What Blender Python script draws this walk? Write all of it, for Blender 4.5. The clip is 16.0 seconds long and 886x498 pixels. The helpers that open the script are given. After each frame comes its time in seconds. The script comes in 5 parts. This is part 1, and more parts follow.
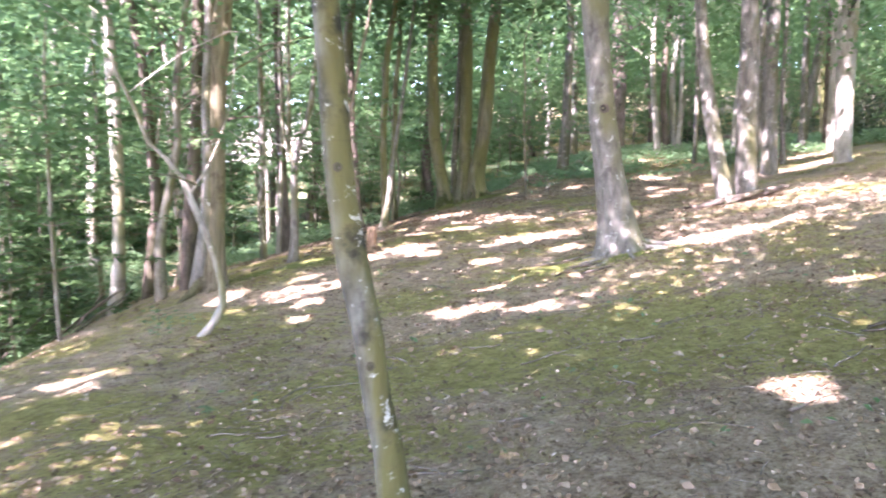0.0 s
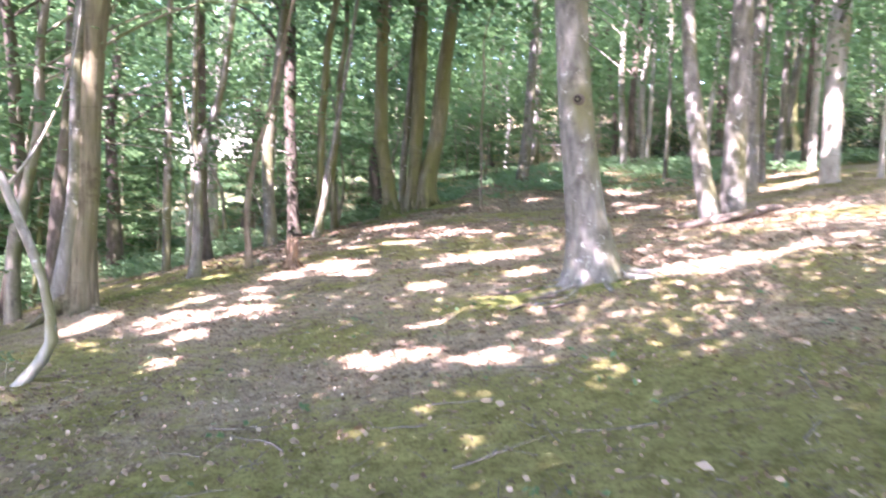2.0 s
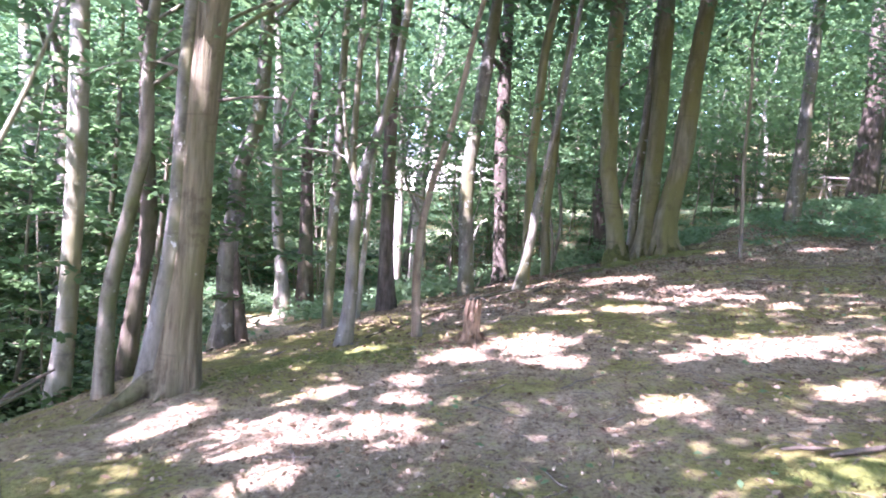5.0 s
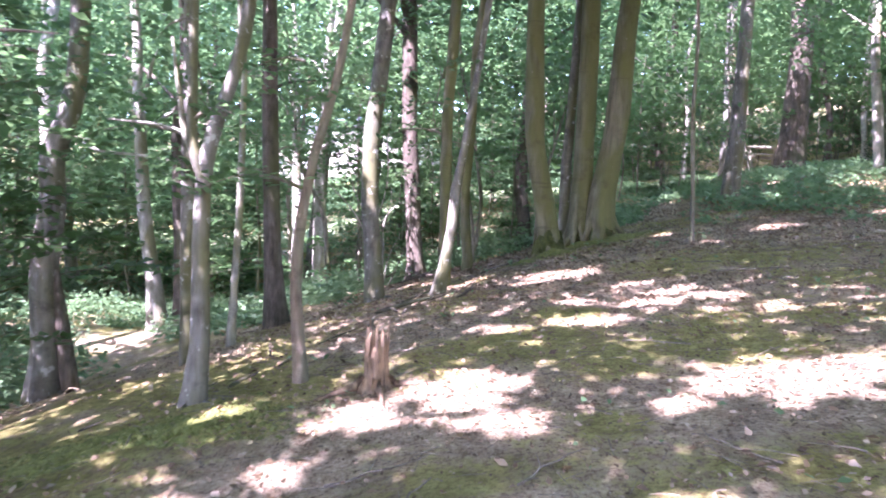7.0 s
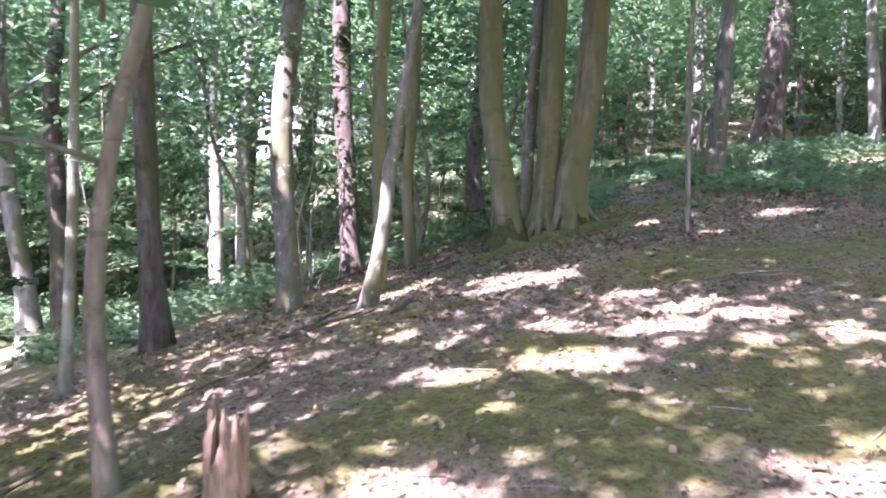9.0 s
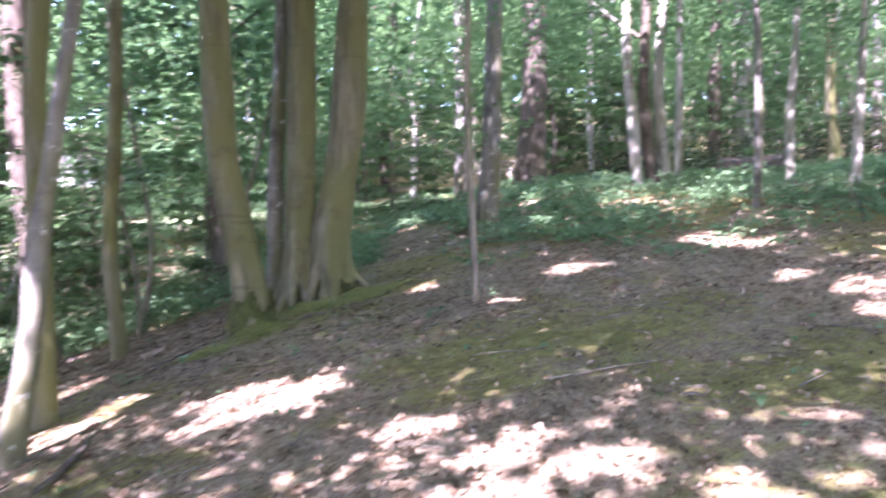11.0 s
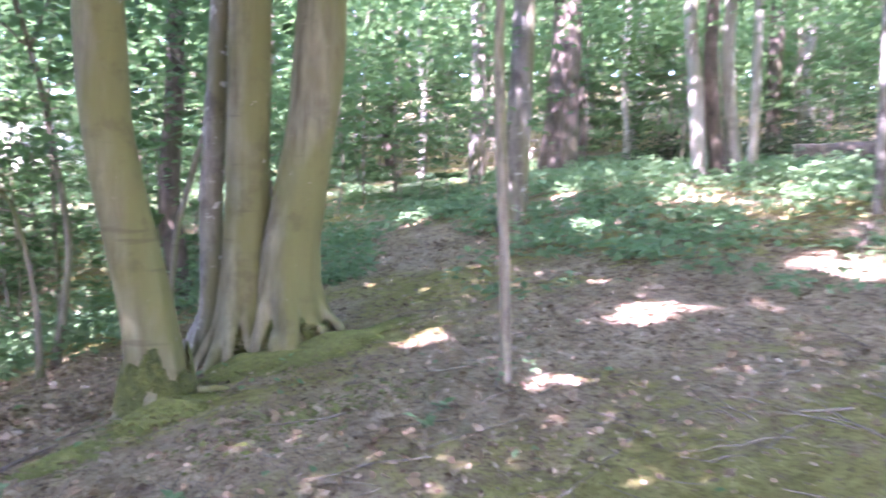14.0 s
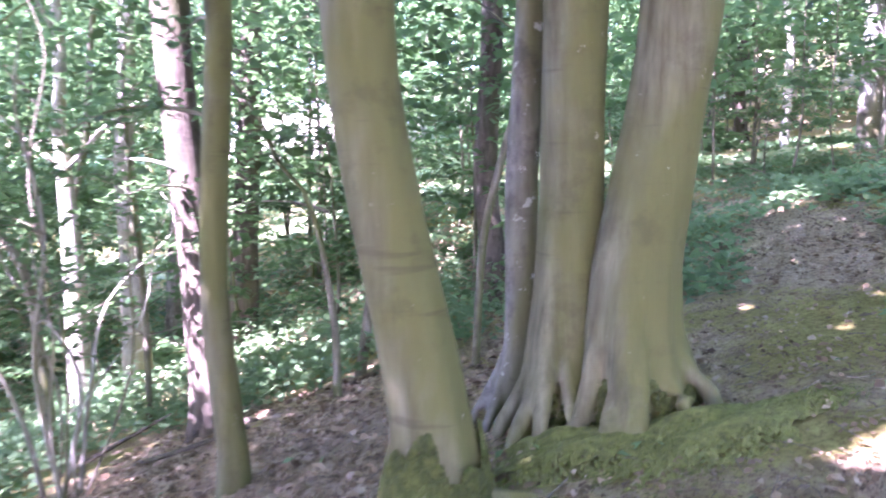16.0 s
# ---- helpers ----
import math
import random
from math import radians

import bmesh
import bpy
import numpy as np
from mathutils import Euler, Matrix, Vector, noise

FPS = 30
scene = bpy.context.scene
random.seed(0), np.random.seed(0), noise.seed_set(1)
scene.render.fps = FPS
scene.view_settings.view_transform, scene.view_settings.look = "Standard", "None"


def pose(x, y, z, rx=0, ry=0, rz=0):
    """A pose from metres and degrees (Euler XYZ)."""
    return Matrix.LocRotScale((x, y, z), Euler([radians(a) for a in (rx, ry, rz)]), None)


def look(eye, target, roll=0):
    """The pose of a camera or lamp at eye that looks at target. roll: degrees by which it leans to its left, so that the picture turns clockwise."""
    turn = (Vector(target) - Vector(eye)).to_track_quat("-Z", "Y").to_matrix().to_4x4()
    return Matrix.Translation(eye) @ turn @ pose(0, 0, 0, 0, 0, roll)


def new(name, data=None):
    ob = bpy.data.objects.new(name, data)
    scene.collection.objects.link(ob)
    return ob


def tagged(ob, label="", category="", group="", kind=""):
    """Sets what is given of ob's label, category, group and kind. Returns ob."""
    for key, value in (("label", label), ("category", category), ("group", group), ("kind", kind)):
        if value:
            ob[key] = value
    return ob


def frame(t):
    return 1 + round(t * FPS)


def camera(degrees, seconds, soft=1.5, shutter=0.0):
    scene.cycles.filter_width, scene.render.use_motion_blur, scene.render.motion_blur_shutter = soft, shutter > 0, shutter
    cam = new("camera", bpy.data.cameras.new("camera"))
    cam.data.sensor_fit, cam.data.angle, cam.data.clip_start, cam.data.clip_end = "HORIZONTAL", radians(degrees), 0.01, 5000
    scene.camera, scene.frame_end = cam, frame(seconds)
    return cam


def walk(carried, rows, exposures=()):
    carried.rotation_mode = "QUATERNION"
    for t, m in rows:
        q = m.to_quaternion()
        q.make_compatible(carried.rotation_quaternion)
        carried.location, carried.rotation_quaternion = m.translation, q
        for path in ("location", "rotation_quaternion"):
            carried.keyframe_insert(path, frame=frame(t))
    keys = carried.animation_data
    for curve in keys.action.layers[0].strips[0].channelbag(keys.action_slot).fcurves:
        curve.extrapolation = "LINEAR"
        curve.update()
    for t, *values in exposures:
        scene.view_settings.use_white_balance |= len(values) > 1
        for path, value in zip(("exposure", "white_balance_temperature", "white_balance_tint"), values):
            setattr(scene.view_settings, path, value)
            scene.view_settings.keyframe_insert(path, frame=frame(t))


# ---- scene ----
cam = camera(62.2, 16.0, soft=1.9, shutter=0.5)
METRES, EYE, TILT, LEAN, TURN = 16.5, 1.45, -4.0, 0.0, 0.0
ROWS = [
    (0.0, 0.0, 0.0, 0.0, 0.0, 0.0, -0.0),
    (0.5, 0.0036, 0.0245, -0.0011, -4.28, 0.26, 0.27),
    (1.0, 0.008, 0.0564, 0.0004, -5.8, -0.86, 0.29),
    (1.5, 0.0076, 0.0867, 0.004, -7.14, -1.35, -1.02),
    (2.0, 0.0184, 0.1232, 0.0078, -3.34, 0.85, -1.79),
    (2.5, 0.0219, 0.1526, 0.0121, 1.13, 2.11, -2.74),
    (3.0, 0.0226, 0.1884, 0.0192, 2.37, 2.02, -3.52),
    (3.5, 0.0252, 0.2217, 0.0251, 11.38, 1.86, -5.5),
    (4.0, 0.0217, 0.2545, 0.0275, 13.29, 2.37, -5.75),
    (6.5, 0.0001, 0.4084, 0.0464, 12.7, 1.75, -1.4),
    (7.0, -0.0069, 0.444, 0.0499, 7.33, 1.31, -2.0),
    (7.5, -0.0108, 0.4731, 0.0518, 6.62, 0.66, -0.91),
    (8.0, -0.0151, 0.509, 0.054, 5.35, 0.3, -1.07),
    (10.5, 0.0003, 0.6707, 0.0813, -4.82, 0.01, 0.15),
    (11.0, 0.0055, 0.7014, 0.0891, -14.25, 2.61, 1.81),
    (11.5, 0.0149, 0.7271, 0.0949, -19.89, 3.49, 1.87),
    (12.0, 0.022, 0.7527, 0.0998, -22.69, 3.83, 2.05),
    (12.5, 0.027, 0.7775, 0.1069, -26.79, 4.11, 3.26),
    (13.0, 0.0367, 0.8022, 0.1085, -23.99, 2.9, 1.77),
    (13.5, 0.0413, 0.8283, 0.1131, -17.99, 2.06, 0.99),
    (14.0, 0.0447, 0.8549, 0.1201, -13.48, 0.71, 0.67),
    (14.5, 0.0479, 0.8834, 0.1252, -0.36, -0.09, 0.71),
    (15.0, 0.0425, 0.9126, 0.1288, 10.55, -0.31, -0.42),
    (15.5, 0.0384, 0.9389, 0.1315, 13.49, -1.14, -0.34),
    (16.0, 0.0429, 0.9727, 0.1372, 11.56, -1.46, 0.21),
]
walk(cam, [(t, pose(0, 0, EYE, TILT, LEAN, TURN) @ pose(METRES * x, METRES * y, METRES * z, 90 + pitch, roll, yaw)) for t, x, y, z, yaw, pitch, roll in ROWS],
     exposures=[(0, 4.33, 6150, 37), (2, 4.35, 6050, 39), (4, 4.15, 5650, 42), (8, 4.13, 5650, 43), (11, 4.32, 5700, 44), (13, 4.85, 5900, 44), (14.5, 5.17, 5600, 53), (16, 5.2, 5550, 56)])

# ---- light ----
SUN = Vector((-0.42, -0.72, 1.08)).normalized()
world = bpy.data.worlds.new("sky")
scene.world = world
world.use_nodes = True
nt = world.node_tree
sky = nt.nodes.new("ShaderNodeTexSky")
sky.sky_type, sky.sun_disc = "NISHITA", False
sky.sun_elevation = math.asin(SUN.z)
sky.sun_rotation = math.atan2(SUN.x, SUN.y)
bg = nt.nodes["Background"]
nt.links.new(sky.outputs[0], bg.inputs[0])
bg.inputs[1].default_value = 0.15
sun = new("sun", bpy.data.lights.new("sun", "SUN"))
sun.data.energy, sun.data.angle, sun.data.color = 2.8, radians(0.53), (1.0, 0.94, 0.92)
sun.matrix_world = look(SUN * 60, (0, 0, 0))


# ---- materials ----
def mat(name):
    m = bpy.data.materials.new(name)
    m.use_nodes = True
    return m, m.node_tree, m.node_tree.nodes["Principled BSDF"]


def noise_tex(t, scale, detail=4.0, rough=0.6, coords="Object", stretch=None, distort=0.0):
    tc = t.nodes.new("ShaderNodeTexCoord")
    n = t.nodes.new("ShaderNodeTexNoise")
    n.inputs["Scale"].default_value, n.inputs["Detail"].default_value = scale, detail
    n.inputs["Roughness"].default_value, n.inputs["Distortion"].default_value = rough, distort
    src = tc.outputs[coords]
    mp = t.nodes.new("ShaderNodeMapping")
    if stretch:
        mp.inputs["Scale"].default_value = stretch
    t.links.new(src, mp.inputs["Vector"])
    info = t.nodes.new("ShaderNodeObjectInfo")
    mul = t.nodes.new("ShaderNodeMath")
    mul.operation = "MULTIPLY"
    mul.inputs[1].default_value = 37.0
    t.links.new(info.outputs["Random"], mul.inputs[0])
    t.links.new(mul.outputs[0], mp.inputs["Location"])
    t.links.new(mp.outputs[0], n.inputs["Vector"])
    return n.outputs["Fac"]


def ramp(t, fac, stops):
    r = t.nodes.new("ShaderNodeValToRGB")
    while len(r.color_ramp.elements) < len(stops):
        r.color_ramp.elements.new(0.5)
    for e, (pos, col) in zip(r.color_ramp.elements, stops):
        e.position = pos
        e.color = (*col, 1) if len(col) == 3 else (col[0], col[0], col[0], 1)
    t.links.new(fac, r.inputs[0])
    return r.outputs[0]


def mix(t, fac, a, b):
    m = t.nodes.new("ShaderNodeMix")
    m.data_type = "RGBA"
    t.links.new(fac, m.inputs[0])
    for i, v in ((6, a), (7, b)):
        if isinstance(v, tuple):
            m.inputs[i].default_value = (*v, 1)
        else:
            t.links.new(v, m.inputs[i])
    return m.outputs[2]


def bump(t, bsdf, height, strength, dist):
    b = t.nodes.new("ShaderNodeBump")
    b.inputs["Strength"].default_value, b.inputs["Distance"].default_value = strength, dist
    t.links.new(height, b.inputs["Height"])
    t.links.new(b.outputs[0], bsdf.inputs["Normal"])


def bark(name, dark, light, algae, algae_at, lichen, lichen_at, rough_scale, bump_m, spot=9, blots=0.6, run=0.28):
    m, t, b = mat(name)
    grain = noise_tex(t, rough_scale, 6, 0.65, stretch=(1, 1, run))
    base = ramp(t, grain, [(0.3, dark), (0.7, light)])
    wide = noise_tex(t, 1.6, 4, 0.6, stretch=(1, 1, 0.45), distort=0.6)
    geo = t.nodes.new("ShaderNodeNewGeometry")
    sep = t.nodes.new("ShaderNodeSeparateXYZ")
    t.links.new(geo.outputs["Normal"], sep.inputs[0])
    # the second colour gains ground on faces turned towards +x
    sided = t.nodes.new("ShaderNodeMath")
    sided.operation = "MULTIPLY_ADD"
    sided.inputs[1].default_value = 0.13
    t.links.new(sep.outputs[0], sided.inputs[0])
    t.links.new(wide, sided.inputs[2])
    wide = sided.outputs[0]
    c = mix(t, ramp(t, wide, [(algae_at - 0.1, (0,)), (algae_at + 0.1, (1,))]), base, mix(t, grain, tuple(v * 0.7 for v in algae), algae))
    spots = noise_tex(t, spot, 5, 0.7)
    blot = noise_tex(t, 3.4, 5, 0.7)
    c = mix(t, ramp(t, blot, [(0.34, (blots,)), (0.46, (0,))]), c, tuple(v * 0.5 for v in dark))
    c = mix(t, ramp(t, spots, [(lichen_at, (0,)), (lichen_at + 0.05, (1,))]), c, lichen)
    ring = noise_tex(t, 5, 3, 0.5, stretch=(0.35, 0.35, 3.5))
    c = mix(t, ramp(t, ring, [(0.66, (0,)), (0.74, (0.35,))]), c, tuple(v * 0.55 for v in dark))
    t.links.new(c, b.inputs["Base Color"])
    b.inputs["Roughness"].default_value = 0.85
    b.inputs["Specular IOR Level"].default_value = 0.25
    bump(t, b, grain, 0.7, bump_m)
    return m


BARK = {
    "grey": bark("grey_bark", (0.085, 0.078, 0.07), (0.26, 0.24, 0.215), (0.155, 0.148, 0.078), 0.54, (0.42, 0.41, 0.38), 0.61, 14, 0.015),
    "dark": bark("dark_bark", (0.05, 0.04, 0.032), (0.17, 0.135, 0.11), (0.10, 0.10, 0.05), 0.62, (0.30, 0.27, 0.23), 0.68, 18, 0.03),
    "pale": bark("pale_bark", (0.20, 0.18, 0.15), (0.40, 0.37, 0.33), (0.22, 0.21, 0.11), 0.62, (0.5, 0.5, 0.46), 0.64, 16, 0.008),
    "moss": bark("mossy_bark", (0.085, 0.077, 0.047), (0.235, 0.215, 0.145), (0.155, 0.15, 0.058), 0.49, (0.34, 0.31, 0.25), 0.67, 12, 0.014, blots=0.3, run=0.13),
    "thin": bark("thin_bark", (0.12, 0.10, 0.08), (0.28, 0.25, 0.20), (0.14, 0.15, 0.06), 0.58, (0.36, 0.35, 0.3), 0.66, 20, 0.006),
    "birch": bark("lichened_bark", (0.04, 0.038, 0.032), (0.24, 0.235, 0.20), (0.14, 0.132, 0.05), 0.45, (0.50, 0.49, 0.46), 0.60, 16, 0.03, 13, 0.85),
    "ridged": bark("furrowed_bark", (0.06, 0.048, 0.03), (0.25, 0.215, 0.145), (0.17, 0.16, 0.075), 0.54, (0.34, 0.31, 0.25), 0.67, 20, 0.06, 9, 0.5, 0.09),
    "hollow": bark("hole_shade_bark", (0.012, 0.01, 0.008), (0.045, 0.035, 0.028), (0.03, 0.03, 0.02), 0.6, (0.07, 0.06, 0.05), 0.7, 18, 0.02),
    "dead": bark("ridged_bark", (0.105, 0.08, 0.058), (0.27, 0.21, 0.16), (0.21, 0.19, 0.13), 0.55, (0.36, 0.29, 0.22), 0.64, 17, 0.035),
}


def leafy(name, a, b_col, through_col, share=0.45, between=()):
    m, t, b = mat(name)
    geo = t.nodes.new("ShaderNodeNewGeometry")
    col = ramp(t, geo.outputs["Random Per Island"], [(0.0, a), *between, (1.0, b_col)])
    t.links.new(col, b.inputs["Base Color"])
    b.inputs["Roughness"].default_value = 0.5
    b.inputs["Specular IOR Level"].default_value = 0.22
    tr = t.nodes.new("ShaderNodeBsdfTranslucent")
    tr.inputs[0].default_value = (*through_col, 1)
    mx = t.nodes.new("ShaderNodeMixShader")
    mx.inputs[0].default_value = share
    t.links.new(b.outputs[0], mx.inputs[1])
    t.links.new(tr.outputs[0], mx.inputs[2])
    t.links.new(mx.outputs[0], t.nodes["Material Output"].inputs[0])
    return m


LEAF = leafy("green_leaves", (0.031, 0.07, 0.031), (0.072, 0.126, 0.054), (0.148, 0.248, 0.103), 0.6)
LEAF_LOW = leafy("undergrowth_leaves", (0.07, 0.128, 0.066), (0.16, 0.245, 0.13), (0.25, 0.39, 0.19), 0.42)
LEAF_DARK = leafy("evergreen_leaves", (0.018, 0.035, 0.018), (0.05, 0.085, 0.04), (0.06, 0.12, 0.04), 0.15)
LITTER = leafy("dry_leaves", (0.08, 0.052, 0.036), (0.44, 0.345, 0.27), (0.3, 0.2, 0.1), 0.1, ((0.5, (0.21, 0.145, 0.09)), (0.86, (0.36, 0.26, 0.19))))


def ground_mat():
    """Leaf mould and moss: where the moss grows is read from the ground's own attribute."""
    m, t, b = mat("forest_floor")
    fine = noise_tex(t, 34, 6, 0.78)
    clump = noise_tex(t, 7, 5, 0.7)
    wide = noise_tex(t, 0.9, 6, 0.68, distort=0.4)
    flecks = noise_tex(t, 75, 3, 0.6)
    soil = ramp(t, fine, [(0.36, (0.14, 0.1, 0.066)), (0.5, (0.465, 0.36, 0.25)), (0.65, (0.65, 0.545, 0.42))])
    soil = mix(t, ramp(t, clump, [(0.36, (0.55,)), (0.54, (0,))]), soil, (0.12, 0.08, 0.055))
    soil = mix(t, ramp(t, flecks, [(0.62, (0,)), (0.68, (0.75,))]), soil, (0.6, 0.5, 0.42))
    moss = ramp(t, clump, [(0.32, (0.19, 0.175, 0.055)), (0.68, (0.43, 0.405, 0.155))])
    moss = mix(t, ramp(t, fine, [(0.4, (0.7,)), (0.52, (0,))]), moss, (0.12, 0.095, 0.04))
    grows = t.nodes.new("ShaderNodeAttribute")
    grows.attribute_name = "mossiness"
    total = wide
    for src, k, off in ((clump, 0.5, -0.25), (fine, 0.3, -0.15), (grows.outputs["Fac"], 0.3, 0.005)):
        sc = t.nodes.new("ShaderNodeMath")
        sc.operation = "MULTIPLY_ADD"
        sc.inputs[1].default_value, sc.inputs[2].default_value = k, off
        t.links.new(src, sc.inputs[0])
        add = t.nodes.new("ShaderNodeMath")
        add.operation = "ADD"
        t.links.new(total, add.inputs[0])
        t.links.new(sc.outputs[0], add.inputs[1])
        total = add.outputs[0]
    c = mix(t, ramp(t, total, [(0.44, (0,)), (0.6, (0.95,))]), soil, moss)
    t.links.new(c, b.inputs["Base Color"])
    b.inputs["Roughness"].default_value = 0.95
    b.inputs["Specular IOR Level"].default_value = 0.1
    bump(t, b, fine, 1.0, 0.06)
    return m


def plain(name, a, c, scale, rough=0.9, stretch=None, bump_m=0.01):
    m, t, b = mat(name)
    n = noise_tex(t, scale, 6, 0.7, stretch=stretch)
    t.links.new(ramp(t, n, [(0.3, a), (0.7, c)]), b.inputs["Base Color"])
    b.inputs["Roughness"].default_value = rough
    bump(t, b, n, 0.6, bump_m)
    return m


FLOOR = ground_mat()
TWIG = plain("dead_twig_wood", (0.10, 0.075, 0.055), (0.30, 0.25, 0.20), 30)
ROT = plain("rotten_wood", (0.035, 0.022, 0.016), (0.36, 0.245, 0.16), 26, stretch=(1, 1, 0.14), bump_m=0.04)
MOSS = plain("cushion_moss", (0.055, 0.066, 0.014), (0.195, 0.2, 0.05), 24, bump_m=0.03)
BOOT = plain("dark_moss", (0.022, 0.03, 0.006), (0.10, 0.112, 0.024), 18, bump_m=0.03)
# pale grass colour that stands for sun on the far strip
SUNLIT_GRASS = plain("sunlit_dry_grass", (0.13, 0.17, 0.075), (0.30, 0.33, 0.18), 9)
# kept near white so that the added mound reads as sunlit
PALE_SUNLIT = plain("pale_sunlit_earth", (0.36, 0.33, 0.28), (0.55, 0.51, 0.45), 6)
PLANK = plain("weathered_planks", (0.28, 0.25, 0.21), (0.48, 0.44, 0.38), 12, stretch=(0.15, 1, 1))
CUT = plain("sawn_wood", (0.35, 0.26, 0.17), (0.5, 0.4, 0.28), 20)

# ---- the lie of the land ----
FALL = (0.01, 1.11, 0.82)
SWELL = (-0.15, 0.1, 0.13, -0.09, 0.0, 0.05, -0.53, -0.02, -0.15, -0.19, 0.09, -0.03, -0.5, 0.16, -0.18, -0.22, 0.35, -0.0,
         -0.54, -0.26, 0.29, -0.25, -0.19, -0.01, -0.36, -0.36, -0.38, 0.3, -0.41, 0.21, -0.37, -0.2, -0.04, 0.03, -0.02, 0.01,
         -0.64, -0.93, -0.65, -0.35, 0.62, -0.33, -1.36, 0.33, 0.42, -0.19, -0.04, 0.02)


def land(x, y):
    """Height of the ground: a slope up to the right and ahead, with broad swells, and a meadow hillside beyond the wood."""
    x, y = np.asarray(x, float), np.asarray(y, float)
    z = FALL[0] + FALL[1] * np.clip(x, -22, 30) / 10 + FALL[2] * np.clip(y, -20, 36) / 10
    for k, s in enumerate(SWELL):
        cx, cy = -10 + 4 * (k % 6), 2 + 4 * (k // 6)
        z = z + s * np.exp(-((x - cx) ** 2 + (y - cy) ** 2) / (2 * 3.4 ** 2))
    z = z - 0.9 * np.exp(-((x + 7.4) ** 2) / 3.2 - ((y - 9.5) ** 2) / 22)
    z = z + 0.2 * np.clip(y - 36, 0, 60) + 0.9 * np.clip((2 - x) / 14, 0, 1) * np.clip((y - 28) / 8, 0, 1)
    return z


def land1(x, y):
    return float(land(x, y))


def rough(x, y):
    """Small unevenness of the floor."""
    z = 0
    for f, a, p in ((1.9, 0.022, 0.3), (4.3, 0.012, 1.7), (9.1, 0.006, 2.9)):
        z = z + a * np.sin(f * x + 1.3 * np.sin(f * 0.7 * y + p)) * np.cos(f * 0.9 * y + 1.1 * np.sin(f * 0.6 * x + p))
    return z


def mesh_from(name, verts, faces, material, smooth=True):
    """verts: n x 3 array; faces: m x k array of equal-sized faces."""
    me = bpy.data.meshes.new(name)
    verts, faces = np.asarray(verts, np.float32), np.asarray(faces, np.int32)
    me.vertices.add(len(verts))
    me.vertices.foreach_set("co", verts.ravel())
    k = faces.shape[1]
    me.loops.add(faces.size)
    me.loops.foreach_set("vertex_index", faces.ravel())
    me.polygons.add(len(faces))
    me.polygons.foreach_set("loop_start", np.arange(0, faces.size, k, dtype=np.int32))
    me.polygons.foreach_set("use_smooth", np.full(len(faces), smooth))
    me.update(calc_edges=True)
    me.materials.append(material)
    return me


def axis(inner0, inner1, step, outer0, outer1):
    a = list(np.arange(inner0, inner1, step))
    lo, hi, s = [], [], step
    v = inner0
    while v > outer0:
        s *= 1.18
        v -= s
        lo.append(v)
    v, s = a[-1], step
    while v < outer1:
        s *= 1.18
        v += s
        hi.append(v)
    return np.array(lo[::-1] + a + hi)


# moss beds and bare, litter-covered stretches: x, y, half-widths
MOSSY = [
    [(-2.6, 5.3, .8, .5), (-1.5, 4.4, .6, .4), (2.3, 5.3, .9, .5), (1.8, 6.4, 1.0, .4), (2.6, 4.6, .5, .3), (-0.7, 5.4, .4, .3), (0.4, 5.6, 1.0, .5), (-2.5, 11.6, .7, .6), (-2.9, 12.9, .7, .6), (-0.5, 10.9, .4, .2),
     (1.3, 9.4, .6, .4), (1.4, 13.0, .7, .3), (-0.4, 8.5, .7, .4), (-2.6, 8.7, .6, .4), (-0.4, 13.3, .5, .3), (0.45, 12.7, .35, .4)],
    [(2.3, 16.5, 1.3, .4), (0.4, 11.6, .2, .2), (1.5, 16.6, .6, .3), (0.2, 14.2, .4, .2), (3.3, 15.2, .8, .4), (3.6, 17.1, .5, .25), (2.2, 20.8, .5, .6), (1.4, 15.8, .4, .2), (1.3, 19.35, .8, .22), (0.3, 18.75, .5, .25)],
]
BARE = [
    [(-2.0, 9.7, .9, .6), (-0.7, 11.8, .7, .6), (1.4, 11.9, .9, .5), (-1.4, 11.0, .4, .5), (0.1, 16.4, 1.0, .45), (0.8, 15.5, .5, .3), (1.9, 15.2, .4, .3), (5.0, 16.8, 1.2, .9), (2.0, 17.9, .5, .3)],
    [(2.1, 4.1, .5, .4), (0.6, 7.6, .9, .4), (1.0, 14.6, .7, .35), (-1.6, 21.0, 1.5, .8), (2.6, 23.4, .6, 1.8), (3.6, 10.2, 1.4, .6), (7.0, 13.0, 2.5, .8), (0.8, 3.2, .8, .4), (4.5, 19.0, 1.6, .6), (-1.4, 14.0, .5, .8), (0.9, 18.1, .9, .4), (-0.8, 19.4, .8, .6), (2.3, 18.7, .8, .45)],
]


def mossiness(x, y):
    z = 0 * x
    for rows, sign in ((MOSSY, 1), (BARE, -1)):
        for px, py, a, b in rows[0] + rows[1]:
            z = z + sign * np.exp(-((x - px) / a) ** 2 - ((y - py) / b) ** 2)
    return np.clip(z, -1, 1)


gx, gy = np.meshgrid(axis(-7, 10, 0.11, -900, 900), axis(-1, 27, 0.11, -900, 1400))
gz = land(gx, gy) + rough(gx, gy)
n_y, n_x = gx.shape
idx = np.arange(n_x * n_y).reshape(n_y, n_x)
quads = np.stack([idx[:-1, :-1], idx[:-1, 1:], idx[1:, 1:], idx[1:, :-1]], -1).reshape(-1, 4)
floor_mesh = mesh_from("ground", np.stack([gx, gy, gz], -1).reshape(-1, 3), quads, FLOOR)
floor_mesh.attributes.new("mossiness", "FLOAT", "POINT").data.foreach_set("value", mossiness(gx, gy).ravel().astype(np.float32))
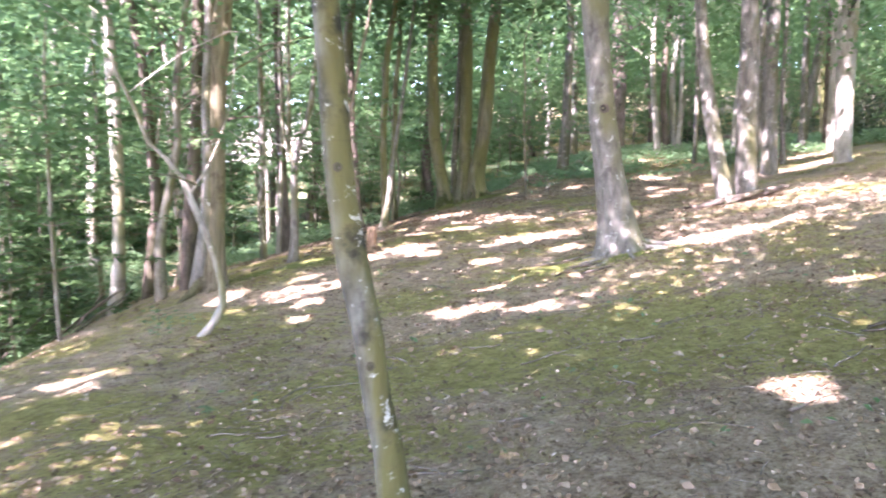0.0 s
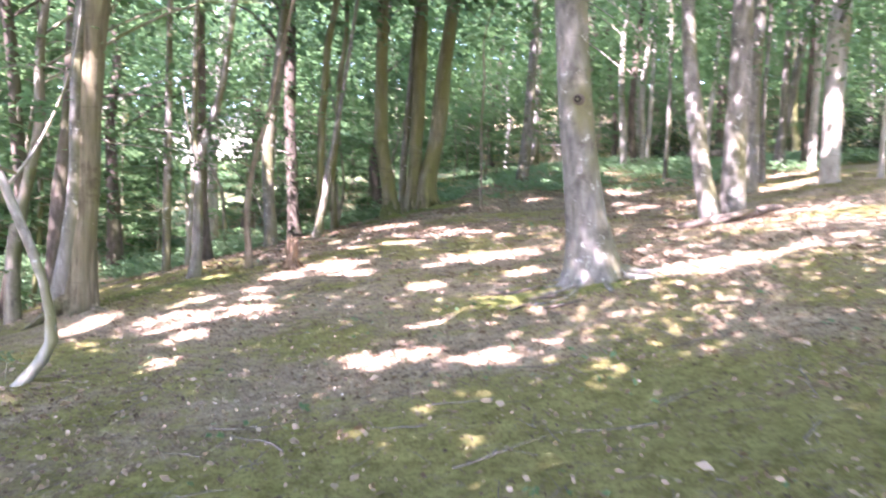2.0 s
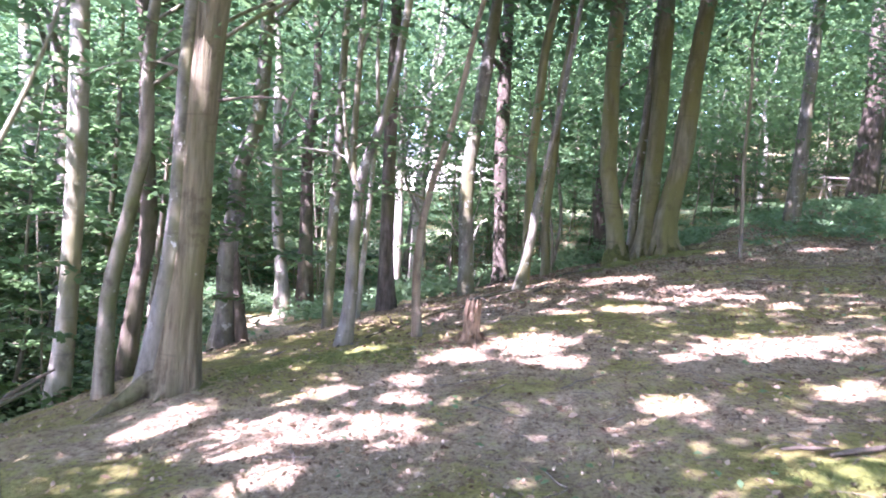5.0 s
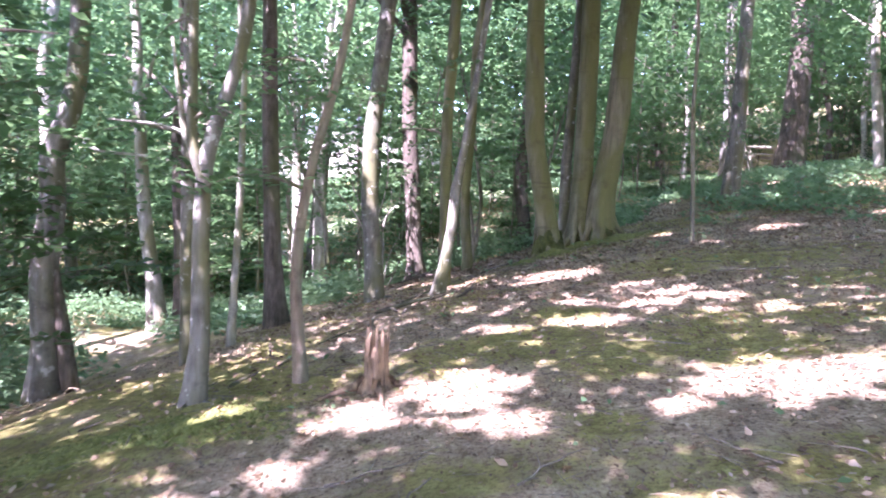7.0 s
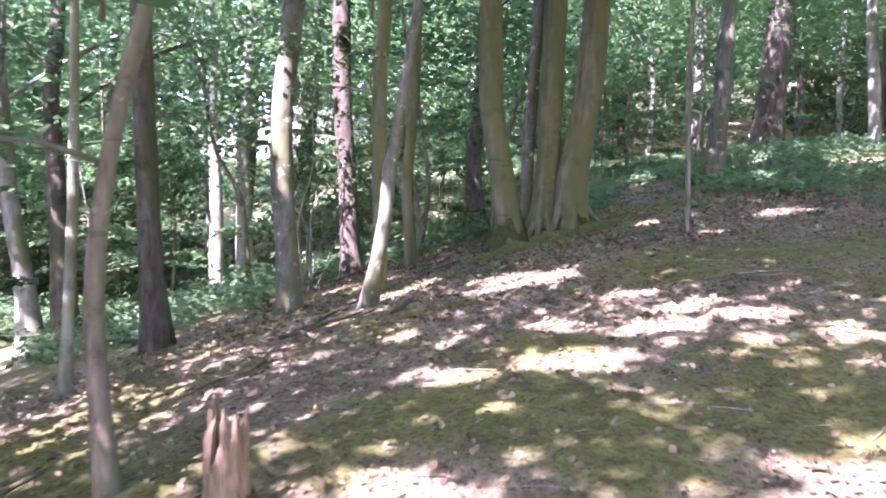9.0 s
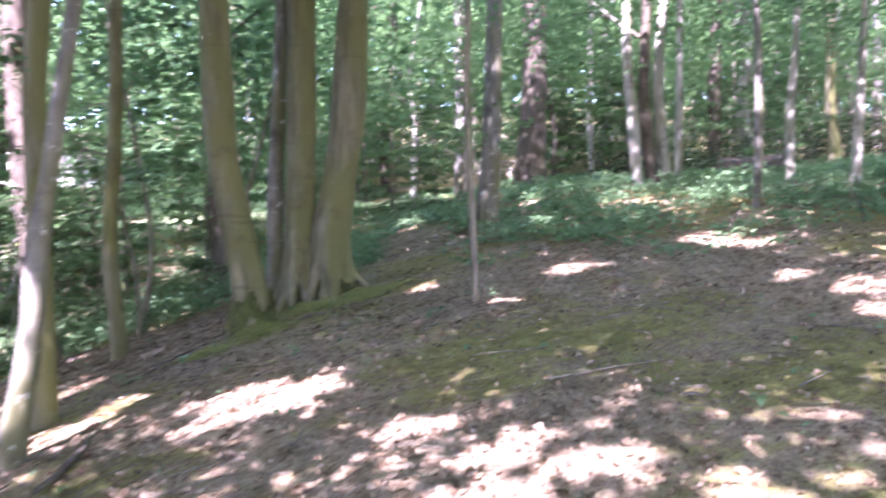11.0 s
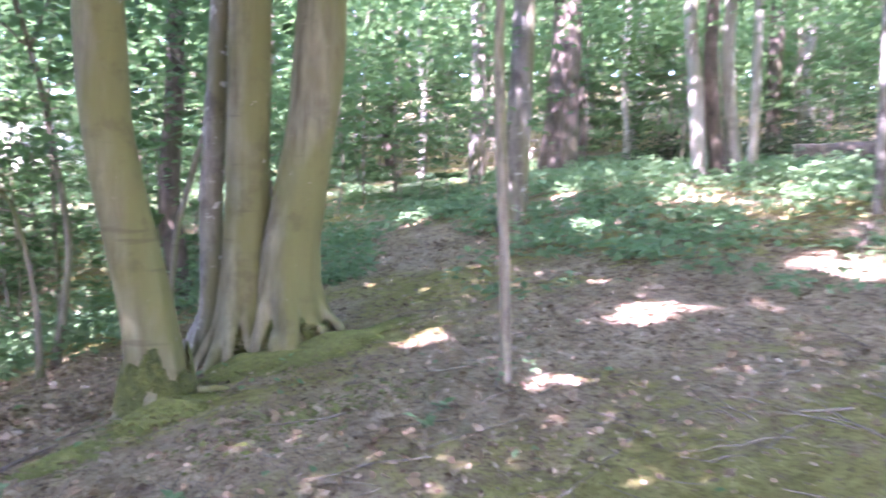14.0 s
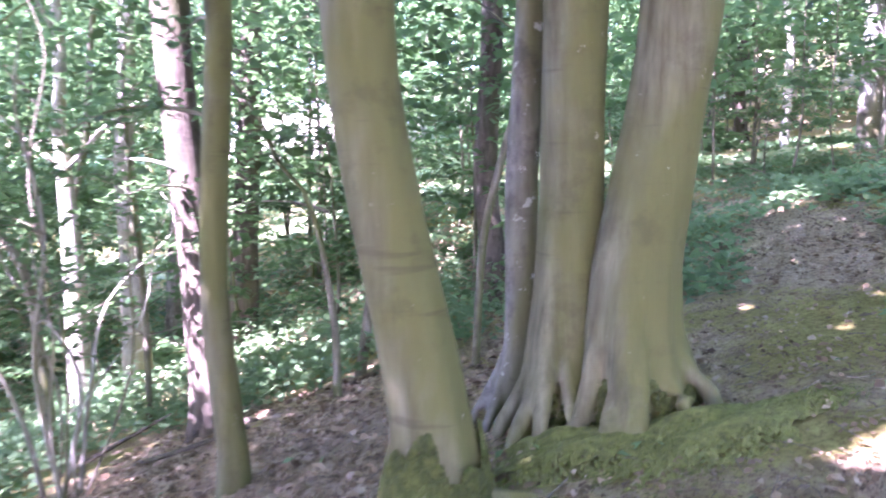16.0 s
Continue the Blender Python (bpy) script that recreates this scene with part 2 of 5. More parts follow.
tagged(new("ground", floor_mesh),
       "sloping forest floor of brown leaf litter and moss", "ground", kind="structure")

# ---- where the sun comes through the leaves: x, y, half-widths ----
GLADES = [
    [(-3.2, 6.3, .36, .5), (-2.9, 9.9, .26, .45), (2.1, 4.2, .22, .26), (0.2, 7.8, .41, .24), (1.0, 7.5, .28, .23), (3.7, 9.4, 1.2, .36), (8.6, 17.3, 1.3, .5),
     (3.6, 6.4, .23, .12), (6.6, 12.9, 1.0, .3), (5.6, 19.0, .5, .2), (-2.0, 9.7, .42, .5), (-1.7, 9.0, .18, .24), (-1.6, 8.1, .15, .2), (1.6, 12.2, .95, .55)],
    [(1.8, 10.8, .3, .25), (0.6, 8.8, .15, .13), (-1.3, 10.5, .2, .18), (-1.3, 9.8, .27, .3), (-2.0, 10.6, .24, .21), (-1.4, 11.0, .18, .16),
     (0.6, 10.5, .2, .25), (-1.2, 11.8, .3, .33), (-0.6, 12.2, .45, .45), (-0.3, 11.6, .3, .22), (0.3, 13.9, .42, .18), (0.1, 16.5, .66, .42), (0.9, 15.5, .22, .18)],
    [(1.0, 14.5, .32, .27), (-0.4, 13.8, .28, .17), (-2.2, 12.0, .16, .2), (0.8, 11.8, .2, .14), (1.3, 15.0, .22, .17), (0.2, 14.7, .18, .15), (-0.8, 14.9, .14, .13),
     (-0.3, 14.5, .18, .12), (2.0, 14.2, .2, .2), (-1.2, 16.9, .27, .45), (1.6, 14.7, .26, .13), (1.5, 14.1, .16, .12), (1.75, 19.15, .24, .14), (2.3, 18.0, .2, .13)],
    [(3.4, 18.9, .3, .21), (5.2, 16.8, .32, .4), (4.7, 16.2, .26, .18), (5.4, 19.4, .36, .36), (6.3, 17.0, .3, .45), (5.0, 17.5, .25, .15),
     (-3.0, 31.5, 5.0, .7), (5.5, 31.0, 1.2, .5), (7.7, 35.0, .9, .5), (-8.4, 38.9, 3.2, 2.2), (-7.8, 19.4, 1.4, 1.6), 
     (-2.4, 22.1, .35, .3), (-2.1, 22.7, .35, .3), (-1.8, 23.2, .4, .35), (-1.5, 23.8, .35, .3), (-1.2, 24.4, .3, .3), (-10.0, 22.5, 1.8, 2.4), (-1.0, 17.0, .25, .3), (-0.85, 17.4, .2, .2), (-1.7, 18.7, .5, .55), (9.6, 19.0, .9, .5), (-6.0, 24.5, 1.8, 2.0), (-4.4, 25.5, 1.5, 1.3), (-5.2, 20.8, .8, .8), (8.0, 26.0, .8, .6), (7.0, 21.6, .8, .3),
     (4.2, 21.7, .2, .15), (6.0, 22.6, .35, .2), (8.2, 23.0, .6, .3), (-9.0, 23.5, 2.0, 2.0), (5.0, 24.2, .3, .2), (3.0, 25.6, .3, .25)],
]
SLANT = np.array([SUN.x / SUN.z, SUN.y / SUN.z])


def shades(p):
    """True for leaf places whose shadow falls outside every glade."""
    keep = np.ones(len(p), bool)
    h = p[:, 2] - land(p[:, 0], p[:, 1])
    for _ in range(2):
        q = p[:, :2] - h[:, None] * SLANT
        h = p[:, 2] - land(q[:, 0], q[:, 1])
    q = p[:, :2] - h[:, None] * SLANT
    ragged = 1 + 0.35 * np.sin(9 * q[:, 0] + 3 * np.sin(5 * q[:, 1])) + 0.3 * np.sin(13 * q[:, 1] + 2 * np.sin(7 * q[:, 0]))
    ragged = ragged * np.random.default_rng(len(p)).uniform(0.6, 1.35, len(p))
    for glades in GLADES:
        for x, y, a, b in glades:
            keep &= ((q[:, 0] - x) / (a + 0.05)) ** 2 + ((q[:, 1] - y) / (b + 0.05)) ** 2 > 0.8 * ragged
    return keep


def open_ride(p):
    """True for places in the leafless gap before the added mound and the table."""
    h = p[:, 2] - land(p[:, 0], p[:, 1])
    if len(p) and p[:, 0].max() > 5:
        table = (abs(p[:, 0] - 7.7) < 1.4) & (p[:, 1] > 31) & (p[:, 1] < 36.3) & (h < 2.0)
        return table | open_ride(np.where(p[:, :1] > 5, -90.0, p))
    return (p[:, 1] > 25) & (p[:, 1] < 39.5) & (abs(p[:, 0] + 8.3 - 0.19 * (39 - p[:, 1])) < 1.25) & (h > 0.7) & (h < 3.6)


# ---- builders ----
def part(name, me, parent, label=""):
    ob = new(name, me)
    ob.parent = parent
    return tagged(ob, label) if label else ob


def frame_of(d):
    d = d / (np.linalg.norm(d) + 1e-9)
    a = np.cross(d, (0.3, 0.9, 0.1) if abs(d[2]) > 0.9 else (0, 0, 1))
    a /= np.linalg.norm(a)
    return a, np.cross(d, a)


def tube(points, radii, sides=8, lobes=0.0, wob=0.0, seed=0):
    """Verts and quads of a bent, tapering tube; lobes: depth of root flutes at its foot."""
    r = np.random.default_rng(seed)
    ph = r.uniform(0, 6.28, 4)
    points, verts = np.asarray(points, float), []
    th = np.linspace(0, 2 * math.pi, sides, endpoint=False)
    for i, (p, rad) in enumerate(zip(points, radii)):
        d = points[min(i + 1, len(points) - 1)] - points[max(i - 1, 0)]
        if abs(d[2]) > 0.6 * np.linalg.norm(d):
            a, b = np.array([1.0, 0, 0]), np.array([0, 1.0, 0])
        else:
            a, b = frame_of(d)
        h = p[2] - points[0][2]
        f = 1 + lobes * math.exp(-max(h - 0.3, 0) / 0.4) * (np.cos(7 * th + ph[0]) * 0.55 + np.cos(4 * th + ph[1]) * 0.5)
        f = f + wob * (np.sin(2 * th + ph[2] + h * 1.7) + 0.6 * np.sin(3 * th + ph[3] - h * 2.9) + 0.4 * np.sin(5 * th + h * 6.1))
        verts.append(p + rad * f[:, None] * (np.cos(th)[:, None] * a + np.sin(th)[:, None] * b))
    n = len(points)
    k = np.arange(sides)
    quads = [np.stack([i * sides + k, i * sides + (k + 1) % sides, (i + 1) * sides + (k + 1) % sides, (i + 1) * sides + k], -1) for i in range(n - 1)]
    v, q = np.concatenate(verts), np.concatenate(quads)
    tip = len(v)
    v = np.concatenate([v, [points[-1]]])
    cap = np.stack([(n - 1) * sides + k, (n - 1) * sides + (k + 1) % sides, np.full(sides, tip), np.full(sides, tip)], -1)
    return v, q, cap[:, :3]


def tubes_mesh(name, tubes, material):
    vs, qs, n = [], [], 0
    for v, q, c in tubes:
        vs.append(v)
        qs.append(q + n)
        n += len(v)
    return mesh_from(name, np.concatenate(vs), np.concatenate(qs), material)


def smooth_path(pts, step):
    """Catmull-Rom through rows of (x, y, z, r)."""
    pts = np.asarray(pts, float)
    out = []
    for i in range(len(pts) - 1):
        p0, p1, p2, p3 = pts[max(i - 1, 0)], pts[i], pts[i + 1], pts[min(i + 2, len(pts) - 1)]
        n = max(1, int(np.linalg.norm(p2[:3] - p1[:3]) / step))
        for k in range(n):
            t = k / n
            out.append(0.5 * (2 * p1 + (p2 - p0) * t + (2 * p0 - 5 * p1 + 4 * p2 - p3) * t * t + (3 * p1 - p0 - 3 * p2 + p3) * t ** 3))
    out.append(pts[-1])
    return np.array(out)


def leaf_quads(c, size, r, flat=0.5):
    """Folded leaves at places c: one bent quad each."""
    n = len(c)
    az = r.uniform(0, 2 * math.pi, n)
    d = np.stack([np.cos(az), np.sin(az), r.normal(-0.2, 0.35, n)], -1)
    d /= np.linalg.norm(d, axis=1)[:, None]
    up = np.stack([r.normal(0, flat, n), r.normal(0, flat, n), np.ones(n)], -1)
    s = np.cross(d, up)
    s /= np.linalg.norm(s, axis=1)[:, None] + 1e-9
    nn = np.cross(s, d)
    L = (size * r.uniform(0.7, 1.3, n))[:, None]
    base, tip = c - d * L * 0.5, c + d * L * 0.5
    mid = c + nn * L * 0.1 + d * L * 0.02
    v = np.stack([base, mid + s * L * 0.31, tip, mid - s * L * 0.31], 1).reshape(-1, 3)
    return v, np.arange(n * 4).reshape(-1, 4)


def spray(c, n, radius, r, thick=0.12):
    """n leaf places in each of several flat sprays round the rows of c."""
    m = len(c)
    a, q = r.uniform(0, 2 * math.pi, (m, n)), np.sqrt(r.uniform(0, 1, (m, n))) * radius
    tilt = r.normal(0, 0.22, (m, 2))
    dx, dy = q * np.cos(a), q * np.sin(a)
    dz = dx * tilt[:, :1] + dy * tilt[:, 1:] - 0.15 * q + r.normal(0, thick, (m, n))
    return (c[:, None] + np.stack([dx, dy, dz], -1)).reshape(-1, 3)


made = [0]
PLACES = []
GROWN = {}


def tree(kind, at, top, rows, label, crown=4.4, leaves=4600, low=5.6, limbs=6, sides=16, group="", roots=0, lobes=0.16, wob=0.035, leaf=1.0):
    """A woodland tree: trunk by rows of (height, dx, dy, radius), limbs, and a crown of leaves up to the height top."""
    made[0] += 1
    r = np.random.default_rng(made[0])
    z0 = land1(*at)
    PLACES.append(at)
    thing = tagged(new("tree"), label, "tree", group)
    GROWN[at] = thing
    thing.location = (*at, z0)
    pts = [(rows[0][1], rows[0][2], -0.3, rows[0][3] * 1.15)] + [(dx, dy, h, rad) for h, dx, dy, rad in rows]
    (hx, hy, hh, hr), (gx0, gy0, gh, _) = pts[-1], pts[-2]
    lean = np.clip(np.array([hx - gx0, hy - gy0]) / max(hh - gh, 0.2), -0.35, 0.35)
    hi = [(hx, hy, hh, hr)]
    for f in (0.06, 0.14, 0.35, 0.65, 1.0):
        h = hh + (top * 0.9 - hh) * f
        w = lean * (top - hh) * (f - 0.35 * f * f) * 0.8 + r.normal(0, 0.12, 2) * (f > 0.2)
        hi.append((hx + w[0], hy + w[1], h, hr * (1 - 0.8 * f)))
    pts = pts + hi[1:]
    path = smooth_path(pts, 0.16 if rows[0][3] > 0.06 else 0.2)
    big = rows[0][3] > 0.12
    v, q, c = tube(path[:, :3], path[:, 3], sides, lobes if big else 0.05, wob, made[0])
    part("trunk", mesh_from("trunk", v, q, BARK[kind]), thing)
    for k in range(roots):
        az = 6.283 * (k + r.uniform(-0.25, 0.25)) / roots
        e, b = np.array([math.cos(az), math.sin(az), 0]), rows[0][3] * 0.8
        reach = b * r.uniform(1.2, 2.2)
        rp = []
        for f, hh_, w in ((0.2, 2.2, 0.22), (0.5, 1.15, 0.27), (0.86, 0.45, 0.26), (1.25, 0.1, 0.19), (1.0 + reach / b * 0.55, 0.0, 0.13)):
            q2 = np.array([rows[0][1], rows[0][2], 0]) + e * b * f
            q2[2] = b * hh_ + (land1(at[0] + q2[0], at[1] + q2[1]) - z0 if f > 0.9 else 0)
            rp.append((*q2, b * w))
        rp.append((*(np.array(rp[-1][:3]) + e * b * 0.5 - (0, 0, 0.05)), b * 0.08))
        rp = smooth_path(rp, 0.1)
        rv, rq, _ = tube(rp[:, :3], rp[:, 3], 7, 0, 0.06, k)
        part("root", mesh_from("root", rv, rq, BARK[kind]), thing)
    tips = []
    for k in range(limbs):
        f = r.uniform(max(low - 0.6, hh * 0.9) / top, 0.85)
        i = int(np.argmin(abs(path[:, 2] - f * top)))
        p, rad = path[i, :3], path[i, 3]
        az = r.uniform(0, 6.28)
        L = crown * r.uniform(0.5, 0.95)
        e = np.array([math.cos(az), math.sin(az), 0])
        bend = [p, p + e * L * 0.35 + (0, 0, L * 0.28), p + e * L * 0.7 + (0, 0, L * 0.48), p + e * L + (0, 0, L * 0.52)]
        lp = smooth_path([(*b, rad * s) for b, s in zip(bend, (0.55, 0.38, 0.22, 0.08))], 0.4)
        lv, lq, _ = tube(lp[:, :3], lp[:, 3], 6, 0, 0.03, k)
        part("limb", mesh_from("limb", lv, lq, BARK[kind]), thing)
        tips += [lp[len(lp) // 2, :3], lp[-1, :3]]
    if leaves:
        n = leaves // 26
        ctr = np.array([path[-1, 0], path[-1, 1], 0])
        a, u = r.uniform(0, 6.28, n), np.sqrt(r.uniform(0.02, 1, n))
        zz = r.uniform(low, top, n)
        wide = crown * np.sqrt(np.clip(1 - ((zz - low) / (top + 0.6 - low)) ** 2, 0.05, 1))
        cs = ctr + np.stack([u * wide * np.cos(a), u * wide * np.sin(a), zz - 0.25 * u * wide], -1)
        if tips:
            t = np.array(tips)
            cs[: n // 3] = t[r.integers(0, len(t), n // 3)] + r.normal(0, 0.35, (n // 3, 3))
        p = spray(cs, 26, 0.85, r)
        w = p + (*at, z0)
        lane = (abs(w[:, 0] - 0.3) < 3.2) & (w[:, 1] < 20.6) & (p[:, 2] < 4.4)
        p = p[shades(w) & ~lane & ~open_ride(w)]
        lv, lq = leaf_quads(p, leaf * (0.188 if top > 9 and low > 4 else 0.13), r)
        part("crown", mesh_from("crown", lv, lq, LEAF), thing)
    return thing


def sapling_mesh(height, seed, lean=0.1):
    """Stem with side shoots, and the leaves along them."""
    r = np.random.default_rng(seed)
    w = r.normal(0, lean, (4, 2)).cumsum(0) * height * 0.25
    stem = smooth_path([(0, 0, -0.15, 0.028)] + [(w[k, 0], w[k, 1], height * (k + 1) / 4, 0.026 * (1 - k / 4.4)) for k in range(4)], 0.3)
    parts, spots = [], []
    for k in range(int(height * 4.5)):
        f = r.uniform(0.22, 1.0)
        p = stem[int(f * (len(stem) - 1)), :3]
        az, L = r.uniform(0, 6.28), (1.25 - 0.6 * f) * r.uniform(0.5, 1.25) * min(1.5, height / 3.2)
        e = np.array([math.cos(az), math.sin(az), 0.0])
        lp = smooth_path([(*(p + e * L * s + (0, 0, L * (0.35 * s - 0.3 * s * s))), 0.010 * (1.1 - s)) for s in (0, 0.35, 0.7, 1)], 0.3)
        parts.append(tube(lp[:, :3], lp[:, 3], 4, 0, 0, k))
        n = int(48 * L)
        s = r.uniform(0.15, 1.05, n)
        b = p + e * L * s[:, None] + np.stack([np.zeros(n), np.zeros(n), L * (0.35 * s - 0.3 * s * s)], -1)
        side = np.array([-e[1], e[0], 0])
        b = b + side * (r.uniform(-1, 1, n) * 0.34 * (1.15 - s) * min(L, 1.2))[:, None] + r.normal(0, 0.03, (n, 3))
        spots.append(b)
    spots = np.concatenate(spots)
    lv, lq = leaf_quads(spots, 0.12, r, 0.35)
    sv, sq, _ = tube(stem[:, :3], stem[:, 3] * height / 4, 6, 0, 0.03, seed)
    return mesh_from("stem", sv, sq, BARK["thin"]), tubes_mesh("branchwork", parts, BARK["thin"]), mesh_from("foliage", lv, lq, LEAF)


def scatter(x0, x1, y0, y1, n, r):
    return np.stack([r.uniform(x0, x1, n), r.uniform(y0, y1, n)], -1)


def edge_x(y):
    """The rim of the bank: to its left the ground drops away."""
    return np.interp(y, [0, 8, 11, 13, 16, 18.5, 19.8, 21, 23, 26], [-4.2, -3.2, -3.1, -2.6, -1.7, -0.9, 0.2, 1.0, 1.7, 2.4])


# ---- trees along the walk ----
# from here on, dense crowns above view are sized to shade the clearing
old_beech = tree('grey', (2.36, 9.55), 15,
     [(0.0, 0.0, 0.0, 0.339), (0.35, -0.09, 0.0, 0.235), (1.08, -0.22, 0.0, 0.19), (1.81, -0.31, 0.0, 0.182), (2.52, -0.38, 0.0, 0.17), (3.23, -0.43, 0.0, 0.173)], 'old grey beech with a knot hole and flared roots', roots=8, crown=6.4, leaves=12000, low=7, lobes=0.18, sides=30)
tree('grey', (4.98, 12.9), 12,
     [(0.0, 0.0, 0.0, 0.178), (0.77, -0.19, 0.0, 0.138), (1.75, -0.36, 0.0, 0.123), (2.52, -0.47, 0.0, 0.107), (3.48, -0.55, 0.0, 0.097)], 'slim grey beech leaning from a shared root', roots=4, crown=4.6, leaves=4500, low=5)
tree('grey', (5.35, 13.0), 14,
     [(0.0, 0.0, 0.0, 0.199), (1.01, -0.02, 0.0, 0.169), (1.99, -0.01, 0.0, 0.163), (3.44, -0.02, 0.0, 0.147)], 'grey beech sharing a root with a slimmer stem', roots=5, crown=4.8, leaves=5500, low=5)
tree('grey', (7.61, 17.2), 13,
     [(0.0, 0.0, 0.0, 0.184), (1.65, -0.05, 0.0, 0.17), (3.96, -0.01, 0.0, 0.149)], 'smooth grey woodland tree with patches of algae', crown=3.2, leaves=2400, low=3.2)
tree('pale', (8.97, 16.6), 14,
     [(0.0, 0.0, 0.0, 0.209), (0.83, 0.01, -0.0, 0.184), (1.79, 0.0, -0.0, 0.195), (3.22, 0.02, -0.0, 0.206)], 'pale grey beech lit by the sun', roots=5, crown=3.2, leaves=2400, low=3.2)
tree('pale', (9.9, 18.9), 9,
     [(0.0, 0.0, 0.0, 0.099), (1.22, -0.01, 0.0, 0.091), (2.59, 0.01, -0.0, 0.084)], 'pale slender woodland tree', crown=3.2, leaves=2400, low=3.2)
tree('pale', (9.82, 16.24), 7,
     [(0.0, 0.0, 0.0, 0.061), (0.93, 0.02, -0.0, 0.06), (2.47, 0.12, -0.01, 0.054)], 'pale slender woodland tree', crown=3.2, leaves=2400, low=2.4)
tree('pale', (10.76, 16.71), 7,
     [(0.0, 0.0, 0.0, 0.069), (1.17, 0.06, -0.01, 0.062), (2.4, 0.24, -0.03, 0.056)], 'pale slender woodland tree', crown=3.2, leaves=2400, low=2.4)
tree('grey', (5.96, 9.26), 11,
     [(0.0, 0.0, 0.0, 0.091), (0.42, -0.05, 0.01, 0.074), (1.12, -0.11, 0.01, 0.071), (2.05, -0.19, 0.02, 0.07)], 'smooth grey woodland tree with patches of algae', crown=4.6, leaves=5000, low=5)
# crown far too big for this stem, added out of view for shade
lichened = tree('birch', (-0.2, 3.05), 12,
     [(0.0, 0.0, 0.0, 0.077), (0.3, -0.03, 0.0, 0.067), (0.54, -0.08, 0.0, 0.06), (0.78, -0.11, 0.0, 0.062), (1.07, -0.17, 0.0, 0.064), (1.38, -0.22, 0.0, 0.059), (1.61, -0.24, 0.0, 0.058), (1.91, -0.26, 0.0, 0.058), (2.18, -0.28, 0.0, 0.057)], 'young mossy birch with grey lichen patches', crown=4.6, leaves=6500, low=6, wob=0.07)
bent = tree('pale', (-2.57, 7.74), 5,
     [(0.0, 0.0, 0.0, 0.07), (0.17, 0.14, 0.03, 0.057), (0.34, 0.22, 0.05, 0.048), (0.55, 0.21, 0.05, 0.038), (0.8, 0.16, 0.04, 0.035), (1.14, 0.05, 0.01, 0.038), (1.42, -0.06, -0.01, 0.035), (1.69, -0.16, -0.04, 0.032), (1.9, -0.32, -0.08, 0.028), (2.05, -0.47, -0.11, 0.025)], 'thin bent pale sapling leaning over the bank', crown=2.0, leaves=1200, low=2.6, wob=0.07)
leaning = tree('ridged', (-3.36, 10.61), 14,
     [(0.0, 0.0, 0.0, 0.23), (0.47, 0.02, 0.01, 0.186), (0.91, 0.04, 0.01, 0.164), (1.41, 0.08, 0.02, 0.147), (2.17, 0.09, 0.02, 0.137), (2.98, 0.13, 0.02, 0.135), (3.52, 0.19, 0.01, 0.135)], 'brown ridged tree fused with a leaning grey stem', roots=5, crown=6, leaves=9000, low=6.5, lobes=0.18, sides=30)
tree('dark', (-3.93, 11.3), 12,
     [(0.0, 0.0, 0.0, 0.139), (1.47, 0.07, -0.0, 0.1), (2.37, 0.16, -0.01, 0.089), (3.72, 0.22, -0.01, 0.082)], 'dark rough-barked woodland tree', crown=3.2, leaves=2400, low=3.2)
tree('dark', (-4.81, 11.9), 12,
     [(0.0, 0.0, 0.0, 0.114), (0.95, 0.09, 0.02, 0.084), (1.62, 0.16, 0.04, 0.087), (2.49, 0.1, 0.02, 0.083), (3.48, 0.04, 0.01, 0.076), (4.13, -0.06, -0.01, 0.073)], 'dark rough-barked woodland tree', crown=3.2, leaves=2400, low=3.2)
split = tree('grey', (-4.9, 13.92), 12,
     [(0.0, 0.0, 0.0, 0.181), (0.53, 0.05, 0.01, 0.143), (1.28, 0.03, 0.01, 0.13), (1.9, 0.11, 0.02, 0.118), (2.39, 0.11, 0.02, 0.111), (2.82, 0.26, 0.06, 0.105), (3.31, 0.34, 0.08, 0.095), (4.23, 0.36, 0.08, 0.092)], 'smooth grey woodland tree with patches of algae', roots=4, crown=3.2, leaves=2400, low=3.2)
forked = tree('grey', (-2.53, 12.29), 10,
     [(0.0, 0.0, 0.0, 0.097), (0.41, 0.04, 0.01, 0.069), (1.23, 0.05, 0.01, 0.062), (1.69, 0.07, 0.02, 0.059), (2.01, 0.15, 0.03, 0.055), (2.32, 0.25, 0.06, 0.05), (2.6, 0.32, 0.07, 0.048), (3.13, 0.39, 0.09, 0.041)], 'slim forked grey tree on the bank edge', roots=4, wob=0.07)
tree('grey', (-3.43, 13.99), 11,
     [(0.0, 0.0, 0.0, 0.072), (0.93, -0.0, -0.0, 0.066), (2.01, -0.0, -0.0, 0.06), (2.9, -0.0, -0.0, 0.054), (3.78, -0.0, -0.0, 0.047)], 'smooth grey woodland tree with patches of algae')
tree('dark', (-3.56, 16.78), 12,
     [(0.0, 0.0, 0.0, 0.179), (0.81, -0.05, -0.01, 0.126), (1.86, -0.09, -0.02, 0.109), (3.07, -0.12, -0.03, 0.101), (4.66, -0.15, -0.03, 0.092)], 'dark rough-barked woodland tree')
tree('dead', (-1.83, 12.59), 8,
     [(0.0, 0.0, 0.0, 0.06), (0.27, -0.02, -0.0, 0.05), (0.71, -0.05, -0.0, 0.045), (1.11, -0.03, -0.0, 0.043), (1.37, 0.01, 0.0, 0.039), (1.69, 0.07, 0.01, 0.036), (1.92, 0.14, 0.01, 0.036), (2.21, 0.22, 0.02, 0.032), (2.4, 0.26, 0.02, 0.029)], 'bent young tree with rotten orange wood at its foot', crown=2.0, leaves=1200, low=3.4, wob=0.07)
